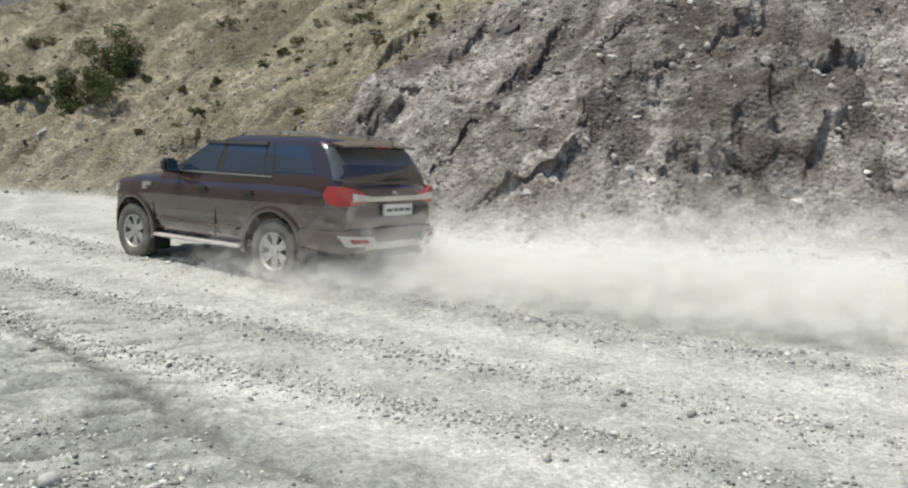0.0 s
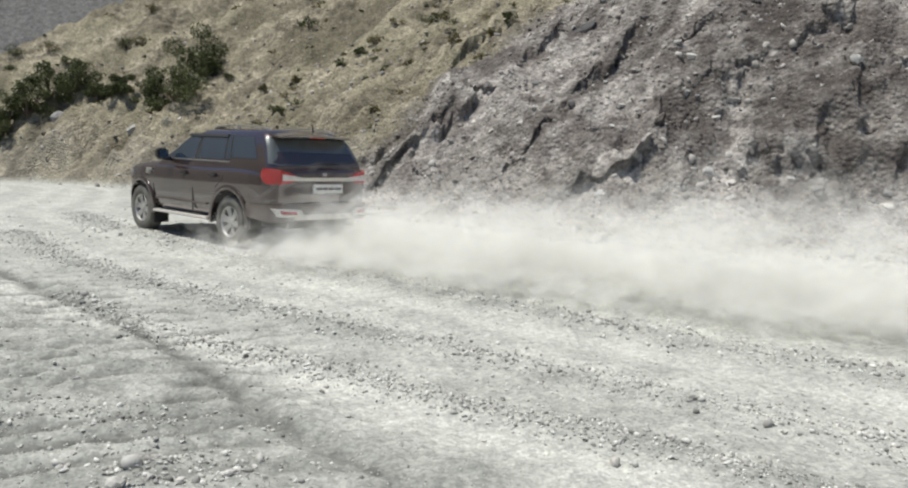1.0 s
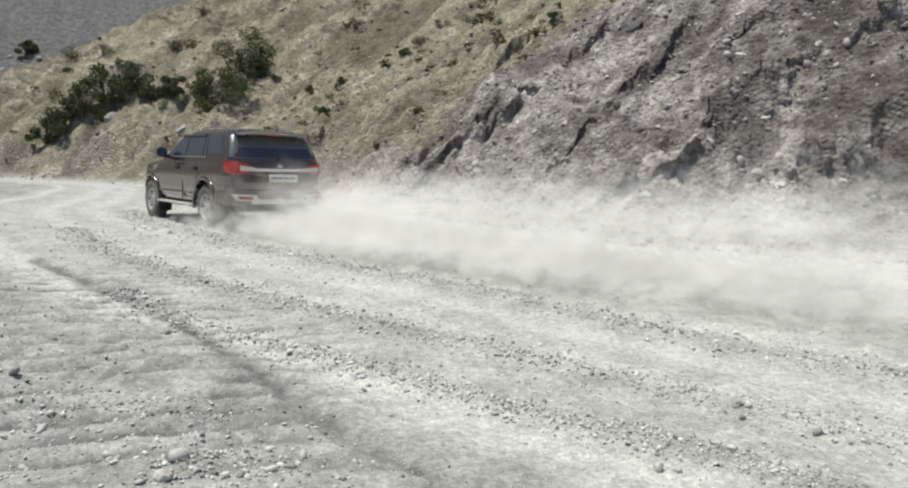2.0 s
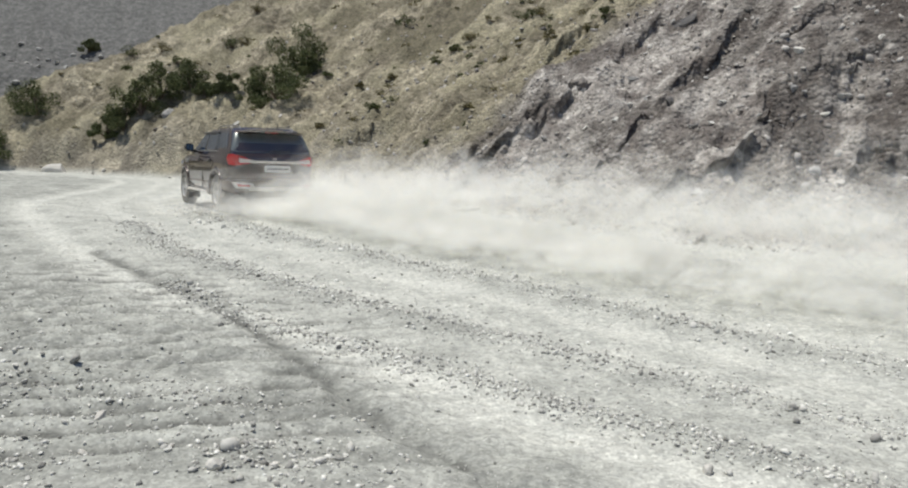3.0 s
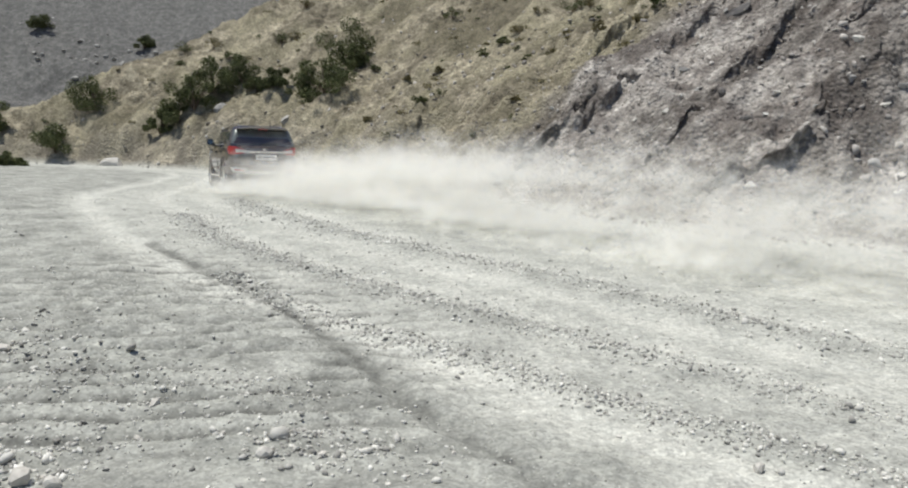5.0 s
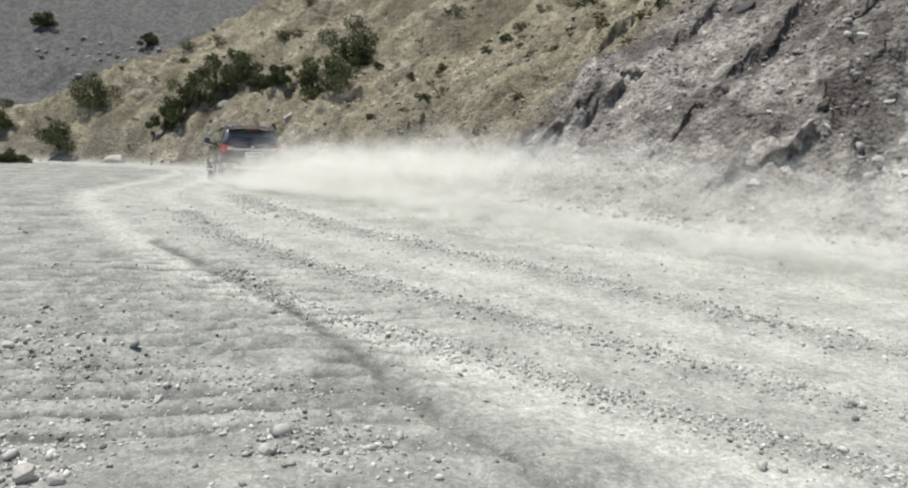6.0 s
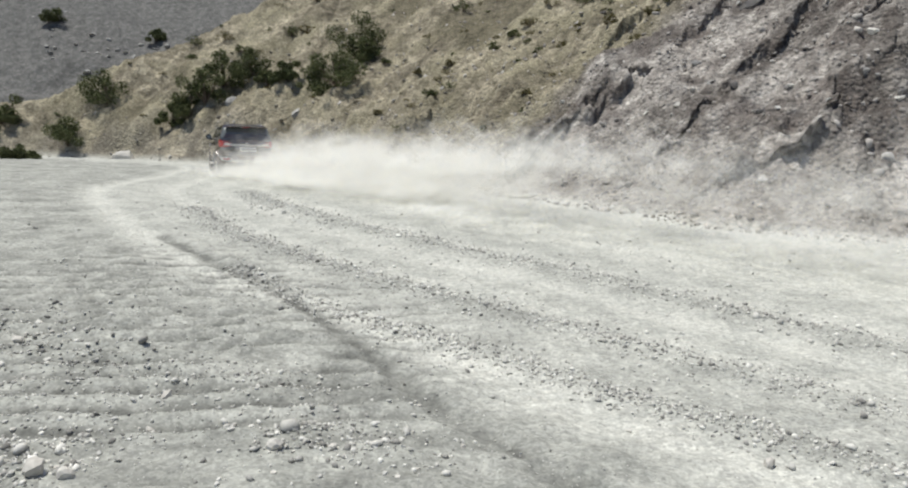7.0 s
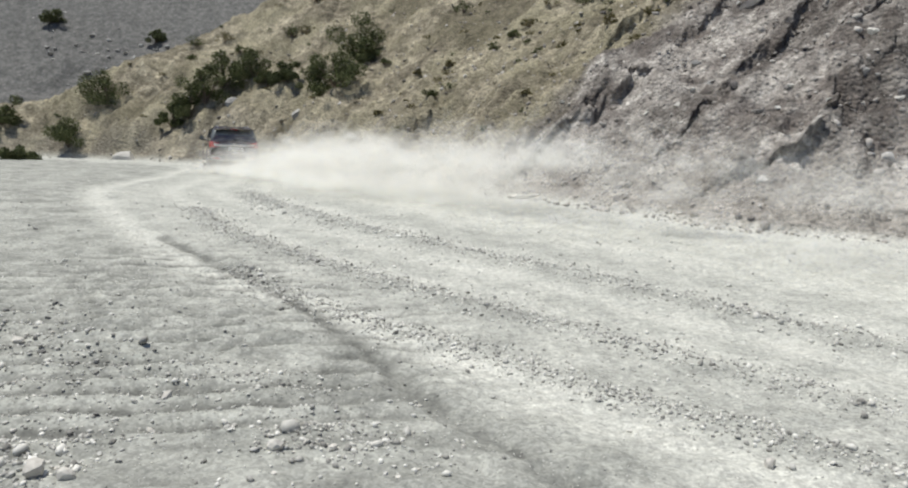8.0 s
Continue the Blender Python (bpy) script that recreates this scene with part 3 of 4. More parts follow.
        part("side_moulding", bm, LOWER, car, "dusty brown moulding along the doors")
        # fender vent
        bm = bmesh.new()
        box(bm, side * 0.91, side * 0.942, 0.96, 1.16, 1.05, 1.10, 0.008)
        box(bm, side * 0.91, side * 0.945, 1.05, 1.16, 1.0, 1.07, 0.008)
        part("fender_vent", bm, CHROME, car, "chrome fender vent")
        # running board on brackets
        bm = bmesh.new()
        box(bm, side * 0.80, side * 0.985, -0.88, 0.86, 0.375, 0.415, 0.014)
        for y in (-0.7, 0.0, 0.7):
            box(bm, side * 0.6, side * 0.82, y - 0.03, y + 0.03, 0.37, 0.43)
        part("running_board", bm, SILVER, car, "silver running board under the doors")
        # lamps
        bm = band(bmesh.new(), [(side * p[0], p[1]) for p in ((0.885, 1.80), (0.83, 1.93), (0.755, 2.045), (0.62, 2.155))][::side], (0.94, 0.92, 0.90, 0.88)[::side], (1.04, 1.02, 0.99, 0.95)[::side], 0.008)
        part("headlight", bm, CLEAR, car)
        path = [(side * p[0], p[1]) for p in ((0.894, -2.25), (0.886, -2.29), (0.872, -2.345), (0.83, -2.455), (0.765, -2.53), (0.62, -2.545), (0.50, -2.55))]
        lows, highs = (1.085, 1.035, 1.01, 1.0, 1.005, 1.03, 1.055), (1.16, 1.215, 1.225, 1.225, 1.21, 1.17, 1.12)
        lamp = part("tail_light", band(bmesh.new(), path[::-side], lows[::-side], highs[::-side], 0.014), RED, car, "red wrap-round tail light")
        path = [(side * p[0], p[1]) for p in ((0.745, -2.556), (0.62, -2.567), (0.47, -2.568))]
        part("reverse_light", band(bmesh.new(), path[::-side], (1.06, 1.06, 1.06)[::-side], (1.15, 1.135, 1.115)[::-side], 0.012), CLEAR, lamp, "clear reversing light")
        # bumper lamp bezel with red reflector
        bm = bmesh.new()
        ring_out = [(0.875, -2.49, 0.665), (0.50, -2.64, 0.65), (0.44, -2.645, 0.545), (0.81, -2.55, 0.545)]
        ring_in = [(0.80, -2.53, 0.633), (0.555, -2.625, 0.62), (0.54, -2.63, 0.575), (0.765, -2.56, 0.575)]
        o = [bm.verts.new((side * x, y - 0.03, z)) for x, y, z in ring_out]
        i_ = [bm.verts.new((side * x, y - 0.03, z)) for x, y, z in ring_in]
        ob_ = [bm.verts.new((side * x, y + 0.06, z)) for x, y, z in ring_out]
        ib = [bm.verts.new((side * x, y + 0.03, z)) for x, y, z in ring_in]
        for k in range(4):
            j = (k + 1) % 4
            bm.faces.new((o[k], o[j], i_[j], i_[k]))
            bm.faces.new((o[k], ob_[k], ob_[j], o[j]))
            bm.faces.new((i_[k], i_[j], ib[j], ib[k]))
        bezel = part("reflector_bezel", bm, SILVER, car, "pale bezel round the bumper reflector")
        part("reflector", slab(bmesh.new(), [(side * x, y - 0.006, z) for x, y, z in ring_in], (0, 1, 0), 0.03), RED, bezel, "red bumper reflector")
        # mud flap behind each wheel
        for y in (AXLE - 0.5, -AXLE - 0.5):
            bm = bmesh.new()
            box(bm, side * 0.66, side * 0.92, y - 0.012, y + 0.012, 0.17, 0.52, 0.008)
            part("mud_flap", bm, BLACK, car, "black mud flap")
    # rear end
    rear = rear_glass(1.30, 1.66, 62, 0.010, 0.03)
    pane = part("rear_window", rear, REAR_GLASS, car, "dusty rear window reflecting the sky")
    bm = bmesh.new()
    rings = []
    for k in range(7):
        u = k / 6
        rings.append([(-0.05 + 0.42 * u, cabin(1.25)[1] - 0.028 - 0.006 * u, 1.295 + 0.015 * u), (-0.05 + 0.42 * u, cabin(1.25)[1] - 0.028, 1.315 + 0.01 * u), (-0.05 + 0.42 * u, cabin(1.25)[1] - 0.008, 1.305 + 0.01 * u)])
    part("wiper", loft(bm, rings), BLACK, pane)
    rings = []
    for q in np.linspace(-1, 1, 15):
        x, back = 0.67 * q, 0.05 * q * q
        rings.append([(x, -1.95, 1.772 - 0.05 * q * q), (x, -2.18 + back, 1.755 - 0.04 * q * q), (x, -2.375 + back, 1.718 - 0.03 * q * q), (x, -2.37 + back, 1.688 - 0.025 * q * q), (x, -2.2, 1.672), (x, -2.0, 1.68)])
    spoiler = part("roof_spoiler", loft(bmesh.new(), rings), PAINT, car, "body-coloured roof spoiler")
    bm = bmesh.new()
    box(bm, -0.14, 0.14, -2.372, -2.345, 1.674, 1.69, 0.004)
    part("brake_light", bm, RED, spoiler)
    bm = band(bmesh.new(), [(0.52, -2.553), (0.25, -2.566), (0, -2.57), (-0.25, -2.566), (-0.52, -2.553)], [1.055] * 5, [1.105] * 5, 0.022)
    part("tailgate_strip", bm, CHROME, car, "broad chrome strip across the tailgate")
    bm = bmesh.new()
    box(bm, -0.22, 0.32, -2.585, -2.545, 0.875, 1.01, 0.006)
    plate = part("number_plate", bm, PLATE, car, "white number plate")
    for x0, x1 in ((-0.18, -0.07), (-0.05, 0.03), (0.05, 0.15), (0.17, 0.28)):
        bm = bmesh.new()
        box(bm, x0, x1, -2.589, -2.582, 0.925, 0.96, 0.002)
        part("plate_bar", bm, INK, plate)
    bm = bmesh.new()
    box(bm, -0.05, 0.05, -2.56, -2.53, 1.13, 1.17, 0.015)
    part("badge", bm, CHROME, car)
    path = [(0.945, -1.92), (0.94, -2.1), (0.905, -2.32), (0.855, -2.47), (0.74, -2.56), (0.5, -2.60), (0, -2.615), (-0.5, -2.60), (-0.74, -2.56), (-0.855, -2.47), (-0.905, -2.32), (-0.94, -2.1), (-0.945, -1.92)]
    lows = [0.52, 0.50, 0.47, 0.46, 0.47, 0.48, 0.48, 0.48, 0.47, 0.46, 0.47, 0.50, 0.52]
    part("rear_bumper", band(bmesh.new(), path[::-1], lows, [0.70, 0.70, 0.70, 0.70, 0.73, 0.73, 0.73, 0.73, 0.73, 0.73, 0.70, 0.70, 0.70], 0.0, 0.16), LOWER, car, "dusty brown rear bumper")
    path = [(0.56, -2.61), (0.3, -2.628), (0, -2.632), (-0.3, -2.628), (-0.56, -2.61)]
    part("skid_strip", band(bmesh.new(), path[::-1], [0.50] * 5, [0.575] * 5, 0.01), SILVER, car, "pale skid strip below the bumper")
    bm = bmesh.new()
    box(bm, -0.66, 0.66, -2.50, -1.8, 0.36, 0.50, 0.05)
    box(bm, -0.60, 0.60, -1.8, 2.0, 0.30, 0.45, 0.03)
    box(bm, -0.72, 0.72, -AXLE - 0.05, -AXLE + 0.05, 0.33, 0.44, 0.02)
    box(bm, -0.72, 0.72, AXLE - 0.05, AXLE + 0.05, 0.33, 0.44, 0.02)
    part("underbody", bm, DEEP, car)
    bm = bmesh.new()
    bmesh.ops.create_cone(bm, cap_ends=True, segments=16, radius1=0.035, radius2=0.035, depth=0.3, matrix=Matrix.Translation((0.5, -2.5, 0.40)) @ Matrix.Rotation(radians(90), 4, "X"))
    part("exhaust_pipe", bm, CHROME, car)
    # front screen and grille
    bm = bmesh.new()
    rings = []
    for k in range(6):
        z = 1.27 + 0.38 * k / 5
        y = cabin(z)[0]
        h = 0.74 - 0.10 * k / 5
        rings.append([(h * q, y + 0.008 - 0.12 * abs(q) ** 4, z) for q in np.linspace(-1, 1, 11)] + [(h * q, y - 0.04 - 0.12 * abs(q) ** 4, z) for q in np.linspace(1, -1, 11)])
    part("windscreen", loft(bm, rings), GLASS, car)
    bm = bmesh.new()
    box(bm, -0.45, 0.45, 2.14, 2.23, 0.66, 0.86, 0.03)
    part("grille", bm, CHROME, car)
    bm = bmesh.new()
    rings = [[(0.28 + r * math.cos(a), -1.88 + 0.02 * u, 1.765 + 0.13 * u + r * math.sin(a)) for a in np.linspace(0, 2 * math.pi, 7)[:-1]] for u, r in ((0, 0.02), (0.4, 0.012), (1, 0.006))]
    part("antenna", loft(bm, rings), BLACK, car)
    wheels = [wheel(car, side * TRACK, y, side) for side in (-1, 1) for y in (AXLE, -AXLE)]
    return car, wheels


CAR, WHEELS = build_car()
# seconds, x, y, heading
CAR_WAY = [(0.0, -2.62, 10.88, 54.3), (0.5, -3.75, 11.98, 53.3), (1.0, -4.76, 12.92, 51.6), (1.5, -5.75, 13.88, 49.4), (3.0, -8.40, 16.85, 42.9),
           (4.5, -10.78, 19.6, 39.4), (6.5, -14.35, 24.5, 37.4), (8.0, -17.2, 28.2, 36.0)]


def car_at(t):
    """Place and heading of the car at t, glided between the rows of its way."""
    ts = [q[0] for q in CAR_WAY]
    i = min(max(k for k in range(len(ts)) if ts[k] <= t + 1e-9), len(ts) - 2)
    h = ts[i + 1] - ts[i]
    u = (t - ts[i]) / h
    out = []
    for c in (1, 2, 3):
        v = [q[c] for q in CAR_WAY]

        def slope(k):
            a, b = max(k - 1, 0), min(k + 1, len(ts) - 1)
            return (v[b] - v[a]) / (ts[b] - ts[a])
        out.append(v[i] * (2 * u ** 3 - 3 * u * u + 1) + v[i + 1] * (3 * u * u - 2 * u ** 3) + h * slope(i) * (u ** 3 - 2 * u * u + u) + h * slope(i + 1) * (u ** 3 - u * u))
    return out


# ---------------------------------------------------------------- stones
def stone_material(name, dark, pale, island=True):
    m = plain(name, pale, 0.9, bump=0.12 if island else 0.0, scale=18 if island else 2.5, vary=0.25)
    nt = m.node_tree
    b = nt.nodes["Principled BSDF"]
    source = b.inputs["Base Color"].links[0].from_socket
    if island:
        rnd = node(nt, "NewGeometry").outputs["Random Per Island"]
    else:
        rnd = node(nt, "ObjectInfo").outputs["Random"]
    tone = node(nt, "Mix")
    tone.data_type, tone.blend_type = "RGBA", "MULTIPLY"
    shade = node(nt, "Mix")
    shade.data_type = "RGBA"
    shade.inputs[6].default_value = (*[d / p for d, p in zip(dark, pale)], 1)
    shade.inputs[7].default_value = (1.1, 1.1, 1.1, 1)
    nt.links.new(rnd, shade.inputs[0])
    tone.inputs[0].default_value = 1.0
    nt.links.new(source, tone.inputs[6])
    nt.links.new(shade.outputs[2], tone.inputs[7])
    nt.links.new(tone.outputs[2], b.inputs["Base Color"])
    b.inputs["Specular IOR Level"].default_value = 0.2
    return m


GRAVEL = stone_material("road_gravel", (0.21, 0.205, 0.19), (0.70, 0.69, 0.64))
RUBBLE = stone_material("slope_rubble", (0.11, 0.10, 0.093), (0.46, 0.435, 0.40))
ROCK = stone_material("grey_rock", (0.24, 0.235, 0.225), (0.42, 0.41, 0.385), False)
ROAD_ROCK = stone_material("road_rock", (0.38, 0.375, 0.35), (0.62, 0.61, 0.57), False)
DARK_ROCK = stone_material("dark_rock", (0.12, 0.112, 0.105), (0.22, 0.21, 0.20), False)
PALE_ROCK = stone_material("pale_rock", (0.48, 0.46, 0.42), (0.62, 0.60, 0.55), False)


def base_stones(count, subdivisions, seed):
    rs = np.random.RandomState(seed)
    out = []
    for k in range(count):
        bm = bmesh.new()
        bmesh.ops.create_icosphere(bm, subdivisions=subdivisions, radius=1.0)
        squash = np.array([1.0, rs.uniform(0.6, 0.95), rs.uniform(0.45, 0.8)])
        planes = [(Vector(rs.normal(size=3)).normalized(), rs.uniform(0.38, 0.72)) for _ in range(9)]
        for v in bm.verts:
            for n, d in planes:          # broken facets
                over = v.co.dot(n) - d
                if over > 0:
                    v.co -= n * over
            v.co *= 1 + 0.10 * noise.noise(v.co * 2.3 + Vector((k * 7.1, 0, 0)))
            v.co = Vector((v.co.x * squash[0], v.co.y * squash[1], v.co.z * squash[2]))
        co = np.array([v.co[:] for v in bm.verts])
        fa = np.array([[v.index for v in f.verts] for f in bm.faces])
        bm.free()
        out.append((co, fa))
    return out


def turns(rs, count, tilt=1.0):
    """Random rotation matrices."""
    a, b, c = rs.uniform(0, 2 * np.pi, count), rs.normal(0, 0.5 * tilt, count), rs.normal(0, 0.5 * tilt, count)
    ca, sa, cb, sb, cc, sc = np.cos(a), np.sin(a), np.cos(b), np.sin(b), np.cos(c), np.sin(c)
    o, l = np.zeros(count), np.ones(count)
    Z = np.array([[ca, -sa, o], [sa, ca, o], [o, o, l]]).transpose(2, 0, 1)
    X = np.array([[l, o, o], [o, cb, -sb], [o, sb, cb]]).transpose(2, 0, 1)
    Y = np.array([[cc, o, sc], [o, l, o], [-sc, o, cc]]).transpose(2, 0, 1)
    return Z @ X @ Y


def strew(name, x, y, size, material, label, category, seed, sink=0.3):
    """Many small stones, each real geometry, joined as one heap of stuff."""
    rs = np.random.RandomState(seed)
    z = ground(x, y)[0]
    rot = turns(rs, len(x))
    verts, faces, at = [], [], 0
    bases = base_stones(6, 1, seed + 1)
    kind = rs.randint(0, len(bases), len(x))
    for k, (co, fa) in enumerate(bases):
        pick = np.where(kind == k)[0]
        p = np.einsum("nij,vj->nvi", rot[pick], co) * size[pick, None, None]
        p[:, :, 0] += x[pick, None]
        p[:, :, 1] += y[pick, None]
        p[:, :, 2] += (z[pick] + size[pick] * (0.5 - sink))[:, None]
        f = fa[None] + (at + np.arange(len(pick)) * len(co))[:, None, None]
        verts.append(p.reshape(-1, 3))
        faces.append(f.reshape(-1, 3))
        at += len(pick) * len(co)
    v, f = np.vstack(verts), np.vstack(faces)
    me = bpy.data.meshes.new(name)
    me.vertices.add(len(v))
    me.vertices.foreach_set("co", v.astype(np.float32).ravel())
    me.loops.add(f.size)
    me.loops.foreach_set("vertex_index", f.astype(np.int32).ravel())
    me.polygons.add(len(f))
    me.polygons.foreach_set("loop_start", (np.arange(len(f)) * 3).astype(np.int32))
    me.update(calc_edges=True)
    me.materials.append(material)
    return tagged(new(name, me), label, category, kind="stuff")


def build_gravel():
    rs = np.random.RandomState(40)
    xs, ys, ss = [], [], []
    for (line, w), count, big in zip(GRAVEL_ROWS, (4600, 5200, 3600), (0.020, 0.022, 0.027)):
        seg = np.hypot(*np.diff(line, axis=0).T)
        run = np.concatenate([[0], np.cumsum(seg)])
        u = rs.uniform(0, run[-1], count)
        px, py = np.interp(u, run, line[:, 0]), np.interp(u, run, line[:, 1])
        clump = 0.6 + 0.8 * np.abs(fbm(px, py, 1.2, 2, 5))
        xs.append(px + rs.normal(0, w * 0.95, count) * clump)
        ys.append(py + rs.normal(0, w * 0.95, count) * clump)
        ss.append(big * rs.lognormal(-0.55, 0.45, count))
    # thin scatter over the whole road
    az, r = radians(1) * rs.uniform(-50, 36, 6500), np.exp(rs.uniform(np.log(2.2), np.log(24), 6500))
    xs.append(np.sin(az) * r), ys.append(np.cos(az) * r), ss.append(0.0125 * rs.lognormal(-0.5, 0.55, 6500) * np.clip(r / 6, 0.55, 1.6))
    # loose heaps on the outer ground
    for cx, cy, sx, sy, count, big in ((-1.6, 3.55, 0.32, 0.16, 520, 0.021), (-2.85, 2.85, 0.22, 0.28, 480, 0.024), (-3.8, 3.95, 0.5, 0.35, 620, 0.02), (-2.5, 4.25, 0.5, 0.2, 520, 0.017),
                                       (-4.6, 4.5, 0.4, 0.5, 520, 0.024), (-3.0, 3.5, 0.9, 0.6, 900, 0.013), (-4.5, 6.3, 1.3, 1.0, 900, 0.014)):
        xs.append(rs.normal(cx, sx, count)), ys.append(rs.normal(cy, sy, count)), ss.append(big * rs.lognormal(-0.6, 0.5, count))
    x, y, s = np.concatenate(xs), np.concatenate(ys), np.concatenate(ss)
    keep = beside(TOE, x, y)[0] < -0.2
    strew("gravel", x[keep], y[keep], np.clip(s[keep], 0.006, 0.075), GRAVEL, "loose pale grey gravel in rows between the wheel tracks", "gravel", 50)


def build_rubble():
    rs = np.random.RandomState(60)
    count = 52000
    az, r = np.radians(rs.uniform(-50, 36, count)), np.exp(rs.uniform(np.log(13), np.log(50), count))
    x, y = np.sin(az) * r, np.cos(az) * r
    z, zones = ground(x, y)
    n = beside(TOE, x, y)[0]
    patch = smooth(-0.3, 0.7, fbm(x, y, 2.4, 3, 77))
    dense = (0.20 + 0.75 * patch) * (0.45 + 0.55 * zones["scree"]) * (1 - zones["far"] * 0.6)
    keep = (n > -0.4) & (rs.uniform(0, 1, count) < dense) & (z < 13)
    x, y, r = x[keep], y[keep], r[keep]
    s = 0.056 * rs.lognormal(-0.45, 0.65, len(x)) * np.clip(r / 20, 0.8, 1.8)
    strew("slope_rubble", x, y, np.clip(s, 0.018, 0.19), RUBBLE, "broken grey shale and rubble lying on the slope", "rubble", 61)


ROCK_MESHES = []
for k, (co, fa) in enumerate(base_stones(9, 2, 90)):
    me = bpy.data.meshes.new("rock")
    me.from_pydata(co.tolist(), [], fa.tolist())
    ROCK_MESHES.append(me)


def rock(name, x, y, size, material, label, category="rock", group="", seed=0, sink=0.35, stretch=(1, 1, 1)):
    rs = random.Random(seed)
    key = (rs.randrange(len(ROCK_MESHES)), material.name)
    if key not in ROCK_CACHE:
        me = ROCK_MESHES[key[0]].copy()
        me.materials.append(material)
        ROCK_CACHE[key] = me
    ob = new(name, ROCK_CACHE[key])
    z = height(x, y) + size * (0.45 - sink) * stretch[2]
    ob.matrix_basis = pose(x, y, z, rs.uniform(-20, 20), rs.uniform(-20, 20), rs.uniform(0, 360)) @ Matrix.Diagonal((size * stretch[0], size * stretch[1], size * stretch[2], 1))
    return tagged(ob, label, category, group)


ROCK_CACHE = {}


def build_rocks():
    rock("boulder", 2.05, 24.2, 0.42, DARK_ROCK, "large dark boulder with a pale top on the scree", "boulder", seed=3, stretch=(1.1, 0.9, 1.0))
    rock("stone_slab", -3.35, 18.7, 0.42, PALE_ROCK, "pale flat stone slab at the foot of the slope", "rock", seed=4, stretch=(1.3, 0.7, 0.5), sink=0.15)
    rock("roadside_rock", -27.6, 35.2, 0.75, PALE_ROCK, "pale rock at the far road edge", "rock", seed=6, stretch=(1.3, 0.8, 0.9))
    rock("rock_outcrop", -19.1, 38.2, 0.9, ROCK, "pale rock outcrop in the cut bank", "outcrop", seed=8, stretch=(0.8, 0.7, 1.3), sink=0.75)
    rock("rock_outcrop", -23.0, 38.2, 0.7, ROCK, "pale rock outcrop in the cut bank", "outcrop", seed=9, stretch=(0.8, 0.7, 1.2), sink=0.75)
    lone = [(-1.8, 19.8, 0.16), (4.45, 16.24, 0.2), (0.17, 19.9, 0.14), (3.9, 18.3, 0.17), (4.48, 17.7, 0.15), (4.22, 19.2, 0.22), (4.9, 18.2, 0.17), (7.44, 18.0, 0.24), (5.9, 19.4, 0.2), (8.8, 18.4, 0.26)]
    for k, (x, y, s) in enumerate(lone):
        rock("slope_stone", x, y, s, PALE_ROCK if k % 3 else ROCK, "pale angular stone lying on the scree", "stone", "stones on the slope", 20 + k)
    rs = random.Random(7)
    for k in range(150):
        a, r = radians(rs.uniform(-20, 34)), math.exp(rs.uniform(math.log(16), math.log(32)))
        x, y = math.sin(a) * r, math.cos(a) * r
        if sheet(x, y, "hill") < 0.9 or sheet(x, y, "scree") < 0.4:
            continue
        rock("slope_stone", x, y, rs.uniform(0.07, 0.2), rs.choice((ROCK, ROCK, DARK_ROCK, PALE_ROCK)), "angular grey stone lying on the scree", "stone", "stones on the slope", 100 + k)
    # the far mountain's band of pale stones
    for k in range(46):
        u = rs.uniform(0, 1)
        x, y = -52 + 17 * u + rs.gauss(0, 1.4), 54 + 3.5 * u + rs.gauss(0, 1.6)
        rock("mountain_stone", x, y, rs.uniform(0.12, 0.42), ROCK, "pale boulder on the grey mountain slope", "boulder", "boulders on the far mountain", 300 + k)
    # stones lying on the loose ground
    named = [(-1.75, 3.31, 0.062), (-1.52, 3.45, 0.04), (-2.66, 2.71, 0.085), (-2.7, 3.75, 0.05), (0.61, 4.06, 0.05), (-4.4, 4.4, 0.07), (-1.32, 3.53, 0.045), (-2.5, 2.74, 0.06)]
    for k, (x, y, s) in enumerate(named):
        rock("road_stone", x, y, s, PALE_ROCK, "pale grey stone on the gravel road", "stone", "stones on the road", 400 + k, 0.25)
    for k in range(230):
        cx, cy, sx, sy = rs.choice(((-1.6, 3.5, 0.35, 0.2), (-2.8, 2.9, 0.3, 0.3), (-3.8, 4.0, 0.6, 0.45), (-2.5, 4.2, 0.6, 0.25), (-4.6, 4.6, 0.5, 0.6), (-1.0, 6.2, 2.6, 1.6), (0.5, 5.0, 1.2, 0.9)))
        rock("road_stone", rs.gauss(cx, sx), rs.gauss(cy, sy), rs.uniform(0.010, 0.030), rs.choice((ROAD_ROCK, ROAD_ROCK, PALE_ROCK)), "small grey stone on the gravel road", "stone", "stones on the road", 500 + k, 0.25)


